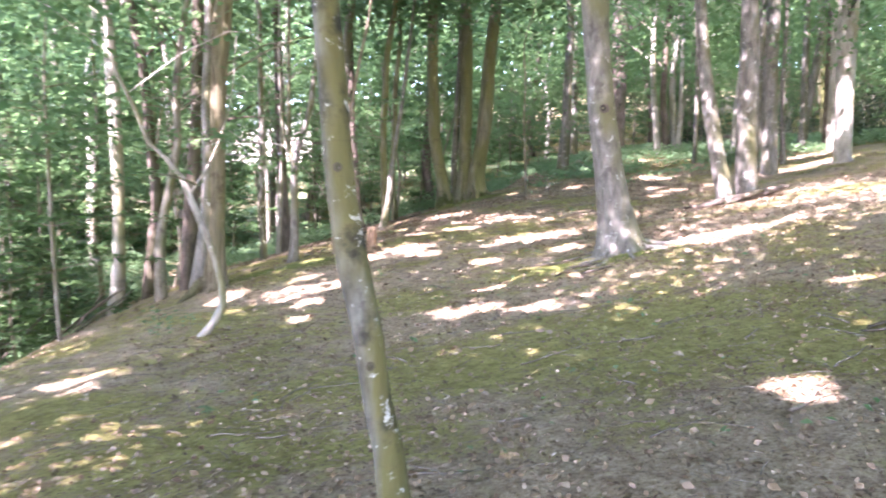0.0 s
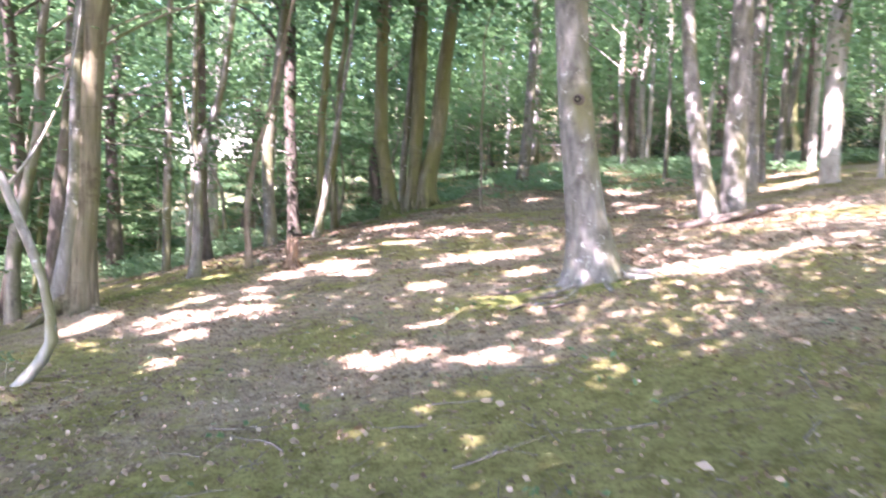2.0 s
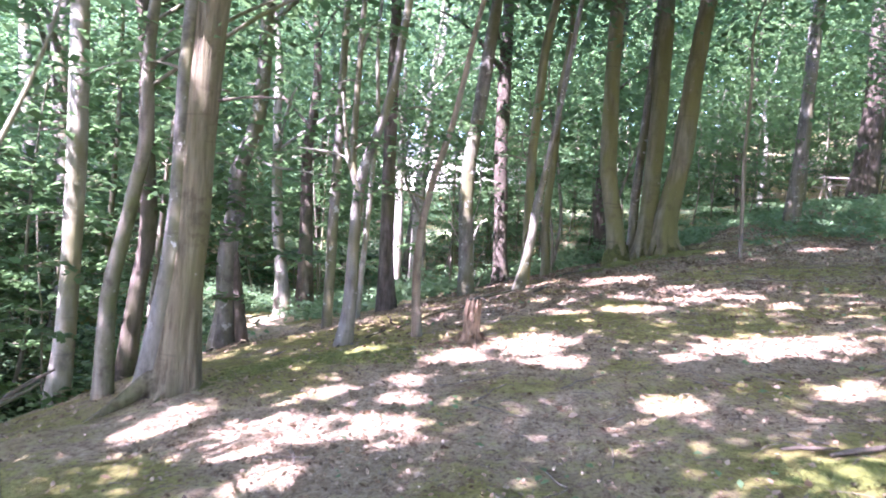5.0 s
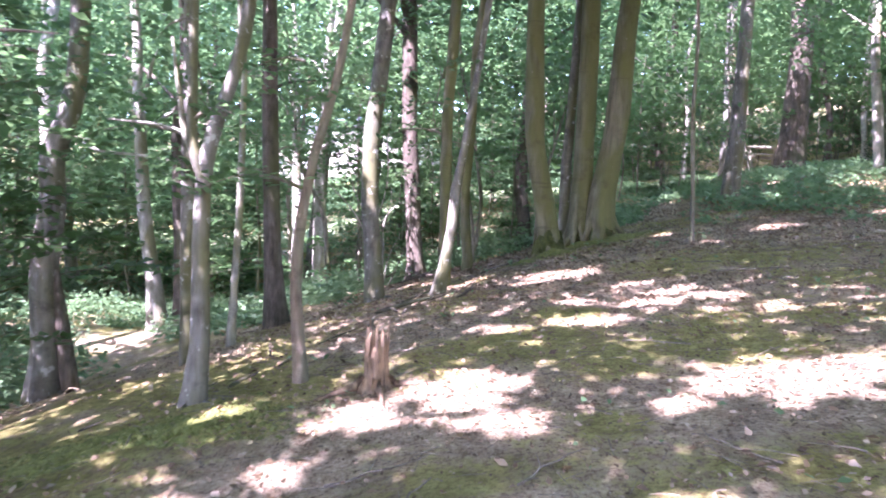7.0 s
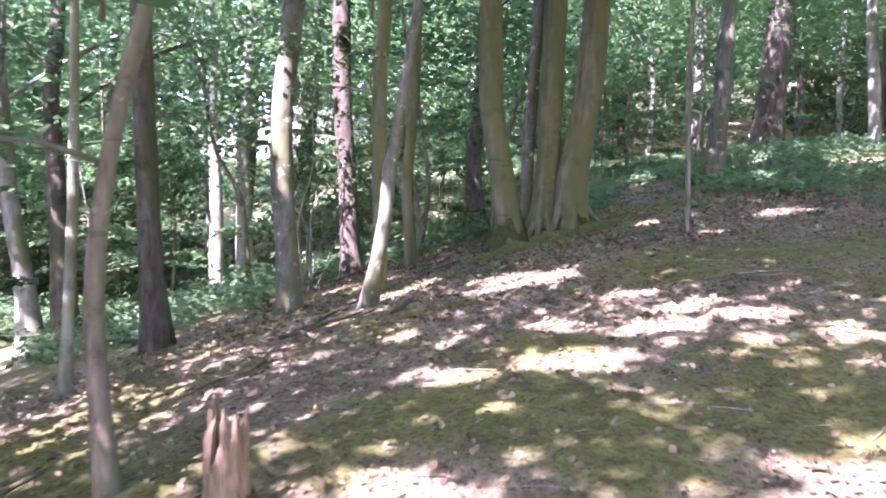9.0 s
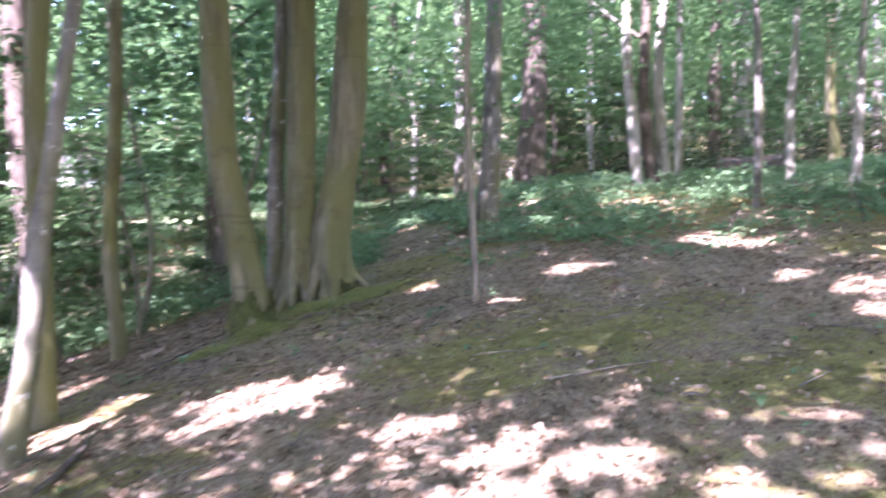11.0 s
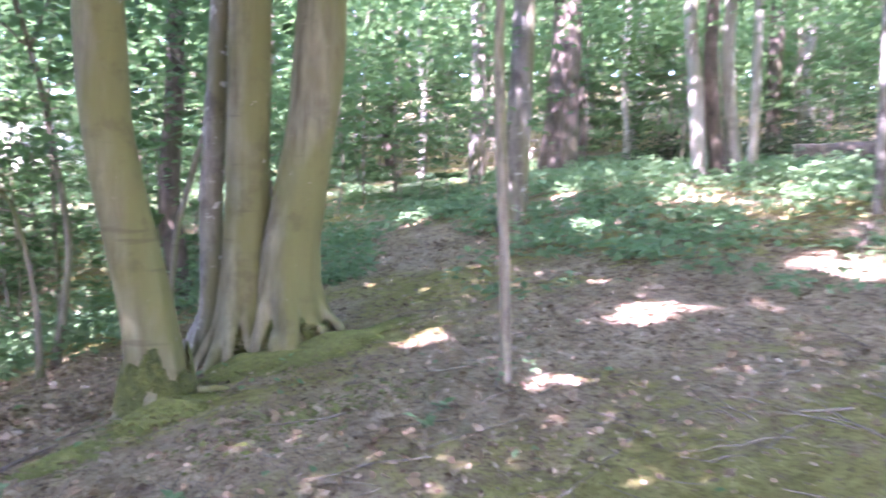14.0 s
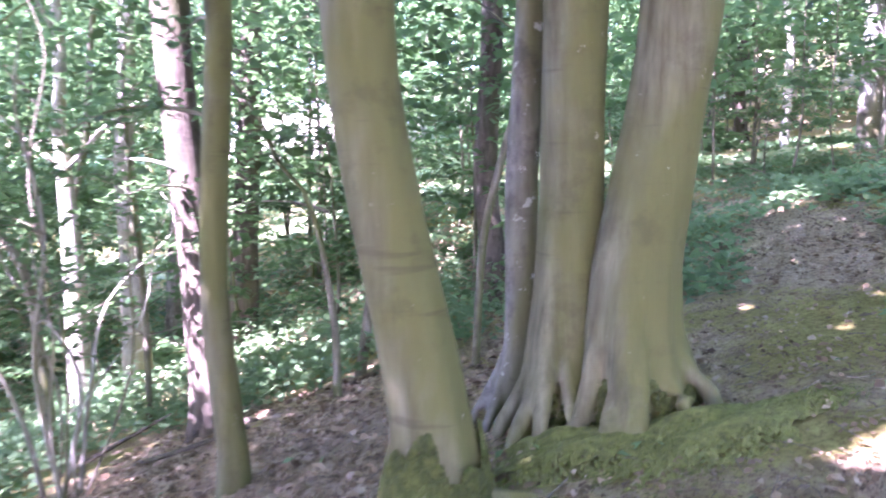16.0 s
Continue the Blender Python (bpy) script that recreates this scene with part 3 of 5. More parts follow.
tree('grey', (-2.38, 17.5), 13,
     [(0.0, 0.0, 0.0, 0.157), (0.7, -0.05, -0.0, 0.124), (1.47, -0.1, -0.01, 0.127), (2.31, -0.09, -0.01, 0.119), (3.01, -0.01, -0.0, 0.112), (3.69, 0.06, 0.01, 0.111)], 'straight grey tree behind a rotten stump', roots=4, crown=5, leaves=6000, low=6)
pitted = tree('dark', (-2.52, 21.91), 14,
     [(0.0, 0.0, 0.0, 0.249), (0.43, -0.04, -0.01, 0.177), (0.98, -0.08, -0.02, 0.155), (1.46, -0.1, -0.02, 0.151), (2.25, -0.15, -0.04, 0.155), (3.18, -0.21, -0.05, 0.156), (3.79, -0.22, -0.05, 0.16)], 'dark rough-barked tree in patches of sun', roots=6, crown=3.2, leaves=2400, low=3.2)
tree('dark', (-4.86, 27.0), 12,
     [(0.0, 0.0, 0.0, 0.262), (1.51, 0.12, -0.01, 0.213), (2.92, 0.25, -0.02, 0.188), (4.32, 0.36, -0.03, 0.164)], 'dark rough-barked woodland tree', crown=3.2, leaves=2400, low=3.2)
tree('grey', (-6.57, 27.91), 12,
     [(0.0, 0.0, 0.0, 0.245), (1.44, 0.09, 0.02, 0.211), (2.7, 0.2, 0.05, 0.188)], 'smooth grey woodland tree with patches of algae', crown=3.2, leaves=2400, low=3.2)
tree('pale', (-5.54, 25.19), 11,
     [(0.0, 0.0, 0.0, 0.21), (1.97, -0.0, -0.0, 0.158), (3.21, -0.03, -0.01, 0.14), (4.02, 0.03, 0.01, 0.123)], 'pale slender woodland tree', crown=3.2, leaves=2400, low=3.2)
tree('grey', (-1.34, 16.4), 11,
     [(0.0, 0.0, 0.0, 0.1), (0.34, 0.07, -0.01, 0.074), (0.86, 0.16, -0.01, 0.067), (1.33, 0.2, -0.02, 0.067), (1.64, 0.26, -0.02, 0.053), (2.03, 0.32, -0.03, 0.049), (2.6, 0.41, -0.03, 0.043)], 'smooth grey woodland tree with patches of algae', roots=4)
tree('moss', (-1.39, 17.41), 12,
     [(0.0, 0.0, 0.0, 0.095), (0.86, -0.0, 0.0, 0.08), (1.7, -0.01, 0.0, 0.08), (2.39, -0.01, 0.0, 0.079), (2.85, 0.02, -0.0, 0.079)], 'grey-green mossy woodland tree')
tree('moss', (-1.32, 19.93), 10,
     [(0.0, 0.0, 0.0, 0.104), (0.23, -0.0, -0.0, 0.088), (0.71, -0.04, -0.01, 0.084), (1.15, -0.06, -0.01, 0.079), (1.62, -0.04, -0.01, 0.079), (2.05, -0.01, -0.0, 0.078), (2.5, 0.02, 0.01, 0.074), (2.84, 0.03, 0.01, 0.07)], 'smooth grey woodland tree with patches of algae')
booted = tree('moss', (0.05, 19.15), 14,
     [(0.0, 0.0, 0.0, 0.248), (0.27, -0.01, -0.0, 0.183), (0.59, -0.05, -0.01, 0.168), (1.01, -0.13, -0.03, 0.156), (1.42, -0.21, -0.05, 0.151), (1.83, -0.27, -0.06, 0.147), (2.22, -0.28, -0.07, 0.155)], 'curved mossy beech with a green moss boot', roots=5, lobes=0.18, sides=30)
side_stem = tree('grey', (0.25, 20.26), 13,
     [(0.0, 0.0, 0.0, 0.145), (0.39, 0.06, 0.01, 0.108), (0.82, 0.06, 0.02, 0.096), (1.35, 0.07, 0.02, 0.092), (1.87, 0.1, 0.02, 0.084), (2.39, 0.13, 0.03, 0.078)], 'slim grey beech in a mossy clump', roots=0, lobes=0.18, sides=30)
dark_stem = tree('moss', (0.52, 20.03), 15,
     [(0.0, 0.0, 0.0, 0.22), (0.41, 0.04, 0.01, 0.2), (0.85, 0.06, 0.02, 0.175), (1.28, 0.08, 0.02, 0.168), (1.77, 0.09, 0.02, 0.168), (2.25, 0.1, 0.03, 0.17)], 'dark upright beech in a mossy clump', roots=0, crown=6, leaves=4500, low=6.5, lobes=0.38, sides=30)
buttressed = tree('moss', (0.92, 19.93), 15,
     [(0.0, 0.0, 0.0, 0.308), (0.42, -0.03, -0.01, 0.241), (0.71, -0.01, -0.0, 0.221), (1.03, 0.05, 0.01, 0.207), (1.41, 0.12, 0.03, 0.189), (1.78, 0.18, 0.04, 0.185), (2.11, 0.21, 0.05, 0.194)], 'thick leaning mossy beech in a clump', roots=0, crown=6, leaves=4500, low=6.5, lobes=0.38, sides=30)
tree('thin', (2.03, 18.07), 7,
     [(0.0, 0.0, 0.0, 0.035), (0.49, -0.01, 0.0, 0.033), (0.9, -0.02, 0.01, 0.033), (1.42, -0.04, 0.01, 0.035), (1.93, -0.05, 0.02, 0.029), (2.27, -0.04, 0.01, 0.026)], 'thin pale sapling on bare leaf litter', crown=2.0, leaves=1200, low=3.4, limbs=3, sides=10)
tree('grey', (3.71, 22.96), 13,
     [(0.0, 0.0, 0.0, 0.202), (1.07, 0.07, -0.03, 0.156), (2.5, 0.13, -0.05, 0.139), (3.77, 0.17, -0.07, 0.131)], 'smooth grey woodland tree with patches of algae', crown=3.2, leaves=2400, low=3.2)
tree('grey', (5.22, 29.79), 12,
     [(0.0, 0.0, 0.0, 0.192), (1.88, 0.04, -0.02, 0.158), (3.94, 0.03, -0.01, 0.151), (5.32, 0.01, -0.01, 0.137)], 'smooth grey woodland tree with patches of algae', crown=3.2, leaves=2400, low=3.2)
tree('dark', (6.54, 28.42), 14,
     [(0.0, 0.0, 0.0, 0.434), (1.21, 0.09, -0.04, 0.328), (2.92, 0.17, -0.07, 0.302), (4.89, 0.18, -0.08, 0.289)], 'big dark ivy-patched tree beyond the undergrowth', crown=3.2, leaves=2400, low=3.2)
tree('pale', (6.9, 23.83), 9,
     [(0.0, 0.0, 0.0, 0.11), (1.29, -0.07, 0.03, 0.1), (2.19, -0.15, 0.06, 0.09), (3.19, -0.16, 0.07, 0.08)], 'pale slender woodland tree', crown=3.2, leaves=2400, low=3.2)
tree('dark', (7.22, 23.83), 10,
     [(0.0, 0.0, 0.0, 0.131), (1.08, -0.1, 0.04, 0.111), (1.98, -0.14, 0.06, 0.101), (2.99, -0.1, 0.04, 0.091)], 'dark rough-barked woodland tree', crown=3.2, leaves=2400, low=3.2)
tree('pale', (7.51, 23.84), 9,
     [(0.0, 0.0, 0.0, 0.122), (1.17, -0.1, 0.04, 0.102), (1.98, -0.14, 0.06, 0.092), (3.2, -0.05, 0.02, 0.081)], 'pale slender woodland tree', crown=3.2, leaves=2400, low=3.2)
tree('pale', (7.46, 23.39), 10,
     [(0.0, 0.0, 0.0, 0.079), (1.76, 0.03, -0.01, 0.064), (3.73, 0.05, -0.02, 0.059)], 'pale slender woodland tree', crown=3.2, leaves=2400, low=3.2)
tree('grey', (7.05, 20.72), 10,
     [(0.0, 0.0, 0.0, 0.067), (1.71, 0.03, -0.01, 0.055), (3.27, -0.01, 0.0, 0.047)], 'smooth grey woodland tree with patches of algae', crown=3.2, leaves=2400, low=3.2)
tree('pale', (8.66, 22.0), 9,
     [(0.0, 0.0, 0.0, 0.083), (1.21, 0.01, -0.0, 0.074), (2.13, 0.08, -0.03, 0.055), (3.51, 0.14, -0.06, 0.046)], 'pale slender woodland tree', crown=3.2, leaves=2400, low=3.2)
tree('pale', (8.91, 20.9), 9,
     [(0.0, 0.0, 0.0, 0.085), (1.07, 0.06, -0.02, 0.068), (2.43, 0.12, -0.05, 0.051), (3.29, 0.16, -0.07, 0.043)], 'pale slender woodland tree', crown=3.2, leaves=2400, low=3.2)
tree('grey', (10.23, 21.14), 13,
     [(0.0, 0.0, 0.0, 0.136), (1.34, 0.14, -0.06, 0.127), (2.42, 0.31, -0.13, 0.118), (3.33, 0.42, -0.18, 0.109)], 'smooth grey woodland tree with patches of algae', crown=3.2, leaves=2400, low=3.2)
tree('grey', (7.62, 18.19), 14,
     [(0.0, 0.0, 0.0, 0.167), (0.33, 0.03, -0.01, 0.112), (0.95, 0.05, -0.02, 0.096), (1.88, 0.08, -0.03, 0.09), (2.81, 0.11, -0.04, 0.087)], 'smooth grey woodland tree with patches of algae', roots=5, crown=3.2, leaves=2400, low=3.2)
tree('grey', (9.72, 19.98), 12,
     [(0.0, 0.0, 0.0, 0.097), (1.45, -0.01, 0.0, 0.085), (3.07, 0.0, -0.0, 0.081)], 'smooth grey woodland tree with patches of algae', crown=3.2, leaves=2400, low=3.2)
tree('grey', (8.39, 18.2), 10,
     [(0.0, 0.0, 0.0, 0.083), (0.77, -0.04, 0.02, 0.058), (1.86, -0.06, 0.03, 0.051), (2.83, -0.04, 0.02, 0.048)], 'smooth grey woodland tree with patches of algae', crown=3.2, leaves=2400, low=3.2)
tree('dark', (10.31, 19.9), 12,
     [(0.0, 0.0, 0.0, 0.123), (1.39, -0.0, 0.0, 0.107), (3.03, 0.03, -0.01, 0.099)], 'dark rough-barked woodland tree', crown=3.2, leaves=2400, low=3.2)
tree('dark', (11.97, 28.8), 12,
     [(0.0, 0.0, 0.0, 0.18), (2.26, -0.01, 0.01, 0.165), (4.36, 0.04, -0.02, 0.135)], 'dark rough-barked woodland tree', crown=3.2, leaves=2400, low=3.2)
tree('pale', (-6.97, 19.97), 10,
     [(0.0, 0.0, 0.0, 0.223), (1.02, -0.1, -0.02, 0.144), (2.19, -0.25, -0.06, 0.118), (3.89, -0.35, -0.08, 0.104)], 'pale slender woodland tree', crown=3.2, leaves=2400, low=3.2)
tree('dark', (-6.55, 20.16), 10,
     [(0.0, 0.0, 0.0, 0.238), (1.26, -0.05, -0.01, 0.158), (2.84, -0.12, -0.03, 0.132)], 'dark rough-barked woodland tree', crown=3.2, leaves=2400, low=3.2)
tree('pale', (-3.32, 14.75), 8,
     [(0.0, 0.0, 0.0, 0.056), (0.71, 0.04, 0.0, 0.043), (1.47, 0.08, 0.01, 0.04), (2.22, 0.1, 0.01, 0.033)], 'pale slender woodland tree', crown=2.0, leaves=1200, low=3.4, limbs=3, sides=10)
tree('pale', (-5.87, 24.45), 9,
     [(0.0, 0.0, 0.0, 0.168), (2.04, 0.0, -0.0, 0.128), (3.31, -0.05, 0.0, 0.098)], 'pale slender woodland tree', crown=3.2, leaves=2400, low=3.2)
tree('thin', (-6.23, 25.07), 7,
     [(0.0, 0.0, 0.0, 0.05), (2.07, -0.06, -0.01, 0.05), (2.82, -0.1, -0.02, 0.05), (3.72, 0.14, 0.03, 0.049), (4.86, 0.27, 0.06, 0.045), (5.57, 0.36, 0.09, 0.037)], 'thin crooked understorey sapling', crown=3.2, leaves=2400, low=2.4, limbs=3, sides=10)
tree('thin', (-4.39, 22.16), 6,
     [(0.0, 0.0, 0.0, 0.06), (1.06, -0.07, -0.02, 0.053), (1.88, -0.17, -0.04, 0.047), (2.59, -0.53, -0.13, 0.04), (3.22, -0.69, -0.17, 0.034), (3.89, -0.76, -0.18, 0.028)], 'thin crooked understorey sapling', crown=3.2, leaves=2400, low=2.4)
tree('thin', (-1.4, 21.9), 5,
     [(0.0, 0.0, 0.0, 0.041), (0.57, -0.0, -0.0, 0.033), (1.29, -0.09, -0.02, 0.028), (1.75, -0.22, -0.05, 0.025), (1.98, -0.41, -0.1, 0.023)], 'thin crooked understorey sapling', crown=3.2, leaves=2400, low=2.4, limbs=3, sides=10)
tree('thin', (-1.49, 22.8), 7,
     [(0.0, 0.0, 0.0, 0.059), (0.7, 0.1, 0.02, 0.044), (1.4, 0.15, 0.04, 0.04), (2.32, 0.03, 0.01, 0.037), (3.05, -0.08, -0.02, 0.034), (3.63, -0.22, -0.05, 0.034)], 'thin crooked understorey sapling', crown=3.2, leaves=2400, low=2.4, limbs=3, sides=10)
tree('thin', (-0.19, 21.75), 6,
     [(0.0, 0.0, 0.0, 0.034), (0.94, 0.06, 0.01, 0.031), (1.56, 0.2, 0.05, 0.031), (1.98, 0.32, 0.08, 0.028)], 'thin crooked understorey sapling', crown=3.2, leaves=2400, low=2.4, limbs=3, sides=10)
tree('pale', (-5.03, 11.2), 10,
     [(0.0, 0.0, 0.0, 0.13), (0.76, 0.07, 0.0, 0.099), (2.05, 0.09, 0.0, 0.09), (3.57, 0.05, 0.0, 0.089), (4.57, -0.02, 0.0, 0.084)], 'pale slender woodland tree', crown=3.2, leaves=2400, low=3.2)
tree('thin', (-4.16, 10.76), 7,
     [(0.0, 0.0, 0.0, 0.092), (0.88, 0.01, 0.0, 0.075), (1.62, 0.17, 0.0, 0.066)], 'thin crooked understorey sapling', crown=3.2, leaves=2400, low=2.4)
tree('pale', (4.52, 32.39), 9,
     [(0.0, 0.0, 0.0, 0.094), (0.48, 0.02, 0.01, 0.088), (1.18, 0.05, 0.01, 0.082)], 'pale slender woodland tree', crown=3.2, leaves=2400, low=3.2)


def dead_branch(thing, kind, rows):
    """A bare branch on a trunk, by rows of (dx, dy, height, radius)."""
    lp = smooth_path(rows, 0.08)
    v, q, _ = tube(lp[:, :3], lp[:, 3], 6, 0, 0.06, len(rows))
    part("bare_branch", mesh_from("bare_branch", v, q, BARK[kind]), thing)


dead_branch(forked, "grey", [(0.06, 0.0, 1.6, 0.05), (-0.02, 0, 1.85, 0.045), (-0.03, 0.02, 2.3, 0.04), (-0.02, 0.02, 3.2, 0.032), (0.0, 0.05, 4.6, 0.015)])
dead_branch(forked, "pale", [(0.05, 0.0, 1.66, 0.03), (-0.07, 0, 1.9, 0.026), (-0.12, 0.0, 2.2, 0.02), (-0.2, 0.05, 2.6, 0.01)])
dead_branch(forked, "pale", [(-0.08, 0.0, 1.92, 0.014), (-0.25, -0.05, 1.97, 0.012), (-0.6, -0.1, 2.0, 0.006)])
dead_branch(pitted, "pale", [(-0.1, -0.15, 2.25, 0.02), (-0.35, -0.25, 2.35, 0.015), (-0.75, -0.3, 2.37, 0.006)])
dead_branch(bent, "pale", [(-0.1, 0, 1.5, 0.02), (0.12, 0.1, 1.9, 0.014), (0.3, 0.2, 2.5, 0.008), (0.36, 0.25, 3.2, 0.004)])
def knot(thing, kind, x, y, h, rad, az):
    """A raised ring of bark round a healed branch scar."""
    a = np.linspace(0, 6.283, 11)[:-1]
    e = np.array([math.cos(az), math.sin(az), 0.0])
    side = np.array([-e[1], e[0], 0.0])
    ctr = np.array([x, y, h])
    vs = []
    for f, out in ((1.3, -0.35), (1.0, 0.22), (0.62, 0.28), (0.42, -0.1), (0.05, -0.3)):
        vs.append(ctr + e * out * rad + rad * f * (np.cos(a)[:, None] * side + np.sin(a)[:, None] * np.array([0, 0, 1.0])))
    k = np.arange(10)
    q = np.concatenate([np.stack([i * 10 + k, i * 10 + (k + 1) % 10, (i + 1) * 10 + (k + 1) % 10, (i + 1) * 10 + k], -1) for i in range(4)])
    part("knot", mesh_from("knot", np.concatenate(vs), q, BARK[kind]), thing, "dark healed knot")


knot(lichened, "dark", -0.10, -0.062, 0.68, 0.016, -1.5)
knot(lichened, "dark", -0.225, -0.058, 1.5, 0.016, -1.3)
knot(old_beech, "dark", -0.325, -0.18, 1.84, 0.055, -1.75)
# near-black disc: the shade inside the knot hole put into the colour
knot(old_beech, "hollow", -0.34, -0.185, 1.845, 0.034, -1.75)
def side_stem_on(thing, kind, rows, label):
    """A second trunk fused with a tree, by rows of (dx, dy, height, radius)."""
    lp = smooth_path(rows, 0.1)
    v, q, _ = tube(lp[:, :3], lp[:, 3], 14, 0, 0.05, len(rows))
    part("second_stem", mesh_from("second_stem", v, q, BARK[kind]), thing, label)


side_stem_on(leaning, "grey", [(-0.2, -0.14, -0.3, 0.17), (-0.17, -0.12, 0.0, 0.13), (-0.09, -0.1, 0.58, 0.098), (-0.02, -0.08, 1.1, 0.088), (0.0, -0.07, 1.61, 0.08), (0.0, -0.07, 2.12, 0.076),
                               (0.0, -0.07, 2.62, 0.074), (0.02, -0.07, 3.0, 0.07), (0.06, -0.02, 4.2, 0.055), (0.0, 0.1, 6.0, 0.02)], "smooth grey fused stem")
side_stem_on(split, "dark", [(0.36, 0.0, -0.1, 0.085), (0.3, 0.0, 0.25, 0.08), (0.22, 0.02, 0.7, 0.07), (0.12, 0.03, 1.3, 0.05)], "dark broken stem leaning on the trunk")
v, q, _ = tube([(0.38, -0.04, 0.05), (0.4, -0.13, 0.1), (0.405, -0.15, 0.115)], [0.085, 0.08, 0.06], 10, 0, 0.08, 2)
part("broken_end", mesh_from("broken_end", v, q, CUT), split, "pale broken wood at its foot")
dead_branch(split, "pale", [(0.28, 0.06, 2.6, 0.02), (0.6, 0.0, 2.45, 0.016), (1.1, -0.1, 2.4, 0.014), (1.6, -0.2, 2.32, 0.008)])
dead_branch(leaning, "dark", [(0.2, 0.05, 2.45, 0.014), (0.55, 0.1, 2.5, 0.01), (0.9, 0.1, 2.48, 0.004)])

def fuse(thing, voxel=0.017):
    """Grow the trunk and the roots of a tree into one skin."""
    bm = bmesh.new()
    pieces = [ob for ob in thing.children if ob.name.split(".")[0] in ("trunk", "root")]
    for ob in pieces:
        bm.from_mesh(ob.data)
    bmesh.ops.holes_fill(bm, edges=[e for e in bm.edges if e.is_boundary], sides=0)
    trunk = next(ob for ob in pieces if ob.name.startswith("trunk"))
    bm.to_mesh(trunk.data)
    bm.free()
    for ob in pieces:
        if ob is not trunk:
            bpy.data.objects.remove(ob)
    skin = trunk.modifiers.new("skin", "REMESH")
    skin.mode, skin.voxel_size, skin.use_smooth_shade = "VOXEL", voxel, True
    worn = trunk.modifiers.new("worn", "SMOOTH")
    worn.factor, worn.iterations = 0.5, 2


# ---- the wood around ----
WOOD = np.random.default_rng(21)


def filler(x, y, dense):
    h = WOOD.uniform(11, 15)
    rad = WOOD.uniform(0.09, 0.2)
    k = ("grey", "dark", "pale", "moss")[WOOD.integers(0, 4)]
    w = WOOD.normal(0, 0.12, (3, 2)).cumsum(0)
    rows = [(0.0, 0, 0, rad * 1.4), (0.5, 0, 0, rad)] + [(1.5 * (i + 1), w[i, 0], w[i, 1], rad * (0.95 - 0.08 * i)) for i in range(3)]
    tree(k, (x, y), h, rows, "tall %s woodland tree in full leaf" % {"grey": "grey", "dark": "dark-barked", "pale": "pale", "moss": "mossy"}[k],
         crown=4.6 if dense else 3.2, leaves=3700 if dense else (2100 if x < -4 else 3100), low=6.0 if dense else 2.6, limbs=5, sides=8, leaf=1.2 if dense else (1.12 if x < -4 else 1.3), group="trees of the wood")


# grid of filler trees; those out of view are added to shade the walk
for gx_ in np.arange(-22, 27, 4.4):
    for gy_ in np.arange(-18, 46, 4.4):
        x, y = gx_ + WOOD.uniform(-1.4, 1.4), gy_ + WOOD.uniform(-1.4, 1.4)
        clear = edge_x(y) - 0.5 < x < 4 + 0.75 * max(y, 0) and -2.5 < y < 25
        clear = clear or (y > 37 and -16 < x < -2) or (-7 < x < -2 and 13 < y < 27) or (-11 < x < -4 and y > 26)
        seen_right = 2 < x < 11 and 16 < y < 30
        near = any((x - px) ** 2 + (y - py) ** 2 < 1.6 ** 2 for px, py in PLACES)
        if not (clear or near or seen_right):
            filler(x, y, y < 7 + 0.3 * x and x > -5)
# unseen trees behind and beside the start, added only to shade the clearing
for x, y in ((-4.4, -3.0), (-1.8, -1.2), (2.4, -1.4), (5.2, -2.6), (0.4, -5.2), (-5.6, 0.8), (-5.2, 3.6), (-3.7, 4.7), (7.6, 1.6), (9.0, 6.2), (-6.4, -1.8)):
    filler(x, y, True)

# ---- understorey ----
UNDER = np.random.default_rng(33)
kinds = [(h, *sapling_mesh(h, 100 + i)) for i, h in enumerate((2.2, 3.0, 3.8, 4.6, 5.4, 3.4))]


def sapling(x, y, k, turn, scale):
    thing = tagged(new("sapling"), "leafy green understorey sapling with thin stems", "sapling", "saplings of the wood")
    h, stem, shoots, foliage = kinds[k]
    part("stem", stem, thing)
    tagged(part("branchwork", shoots, thing), kind="stuff")
    tagged(part("foliage", foliage, thing), kind="stuff")
    thing.matrix_world = Matrix.LocRotScale((x, y, land1(x, y)), Euler((0, 0, turn)), (scale,) * 3)


count = 0
for x, y in np.concatenate([scatter(-8.5, -4.4, 7.5, 15, 24, UNDER), scatter(-9, 4, 25, 36, 80, UNDER), scatter(3, 24, 27, 40, 95, UNDER), scatter(-16, -5.2, 8, 30, 90, UNDER), scatter(11, 20, 13, 27, 30, UNDER), scatter(-5.5, -2.4, 18, 25, 9, UNDER)]):
    if edge_x(y) - 1.2 < x < 9 + max(0, (y - 20) * 0.2) and y < 26.5:
        continue
    if (-9 < x < -5.5 and y > 26.5) or 30 < y < 33:
        continue
    sun_way = [(x + 0.389 * h, y + 0.667 * h) for h in (1.0, 2.5, 4.0)]
    if any((qx - ox) ** 2 + (qy - oy) ** 2 < 1.9 for qx, qy in sun_way for ox, oy in ((-1.7, 18.7), (-2.0, 22.7), (-7.5, 19.0), (-6.4, 17.5), (-1.2, 16.9))):
        continue
    if (x + 10) ** 2 + (y - 22.5) ** 2 < 6 or (x + 10.9) ** 2 + (y - 20.8) ** 2 < 5 or (x + 6.5) ** 2 + (y - 18.6) ** 2 < 7 or (x + 4.6) ** 2 + (y - 15.4) ** 2 < 2:
        continue
    if count == 298:
        break
    count += 1
    sapling(x, y, UNDER.integers(0, 6), UNDER.uniform(0, 6.28), UNDER.uniform(0.8, 1.25))

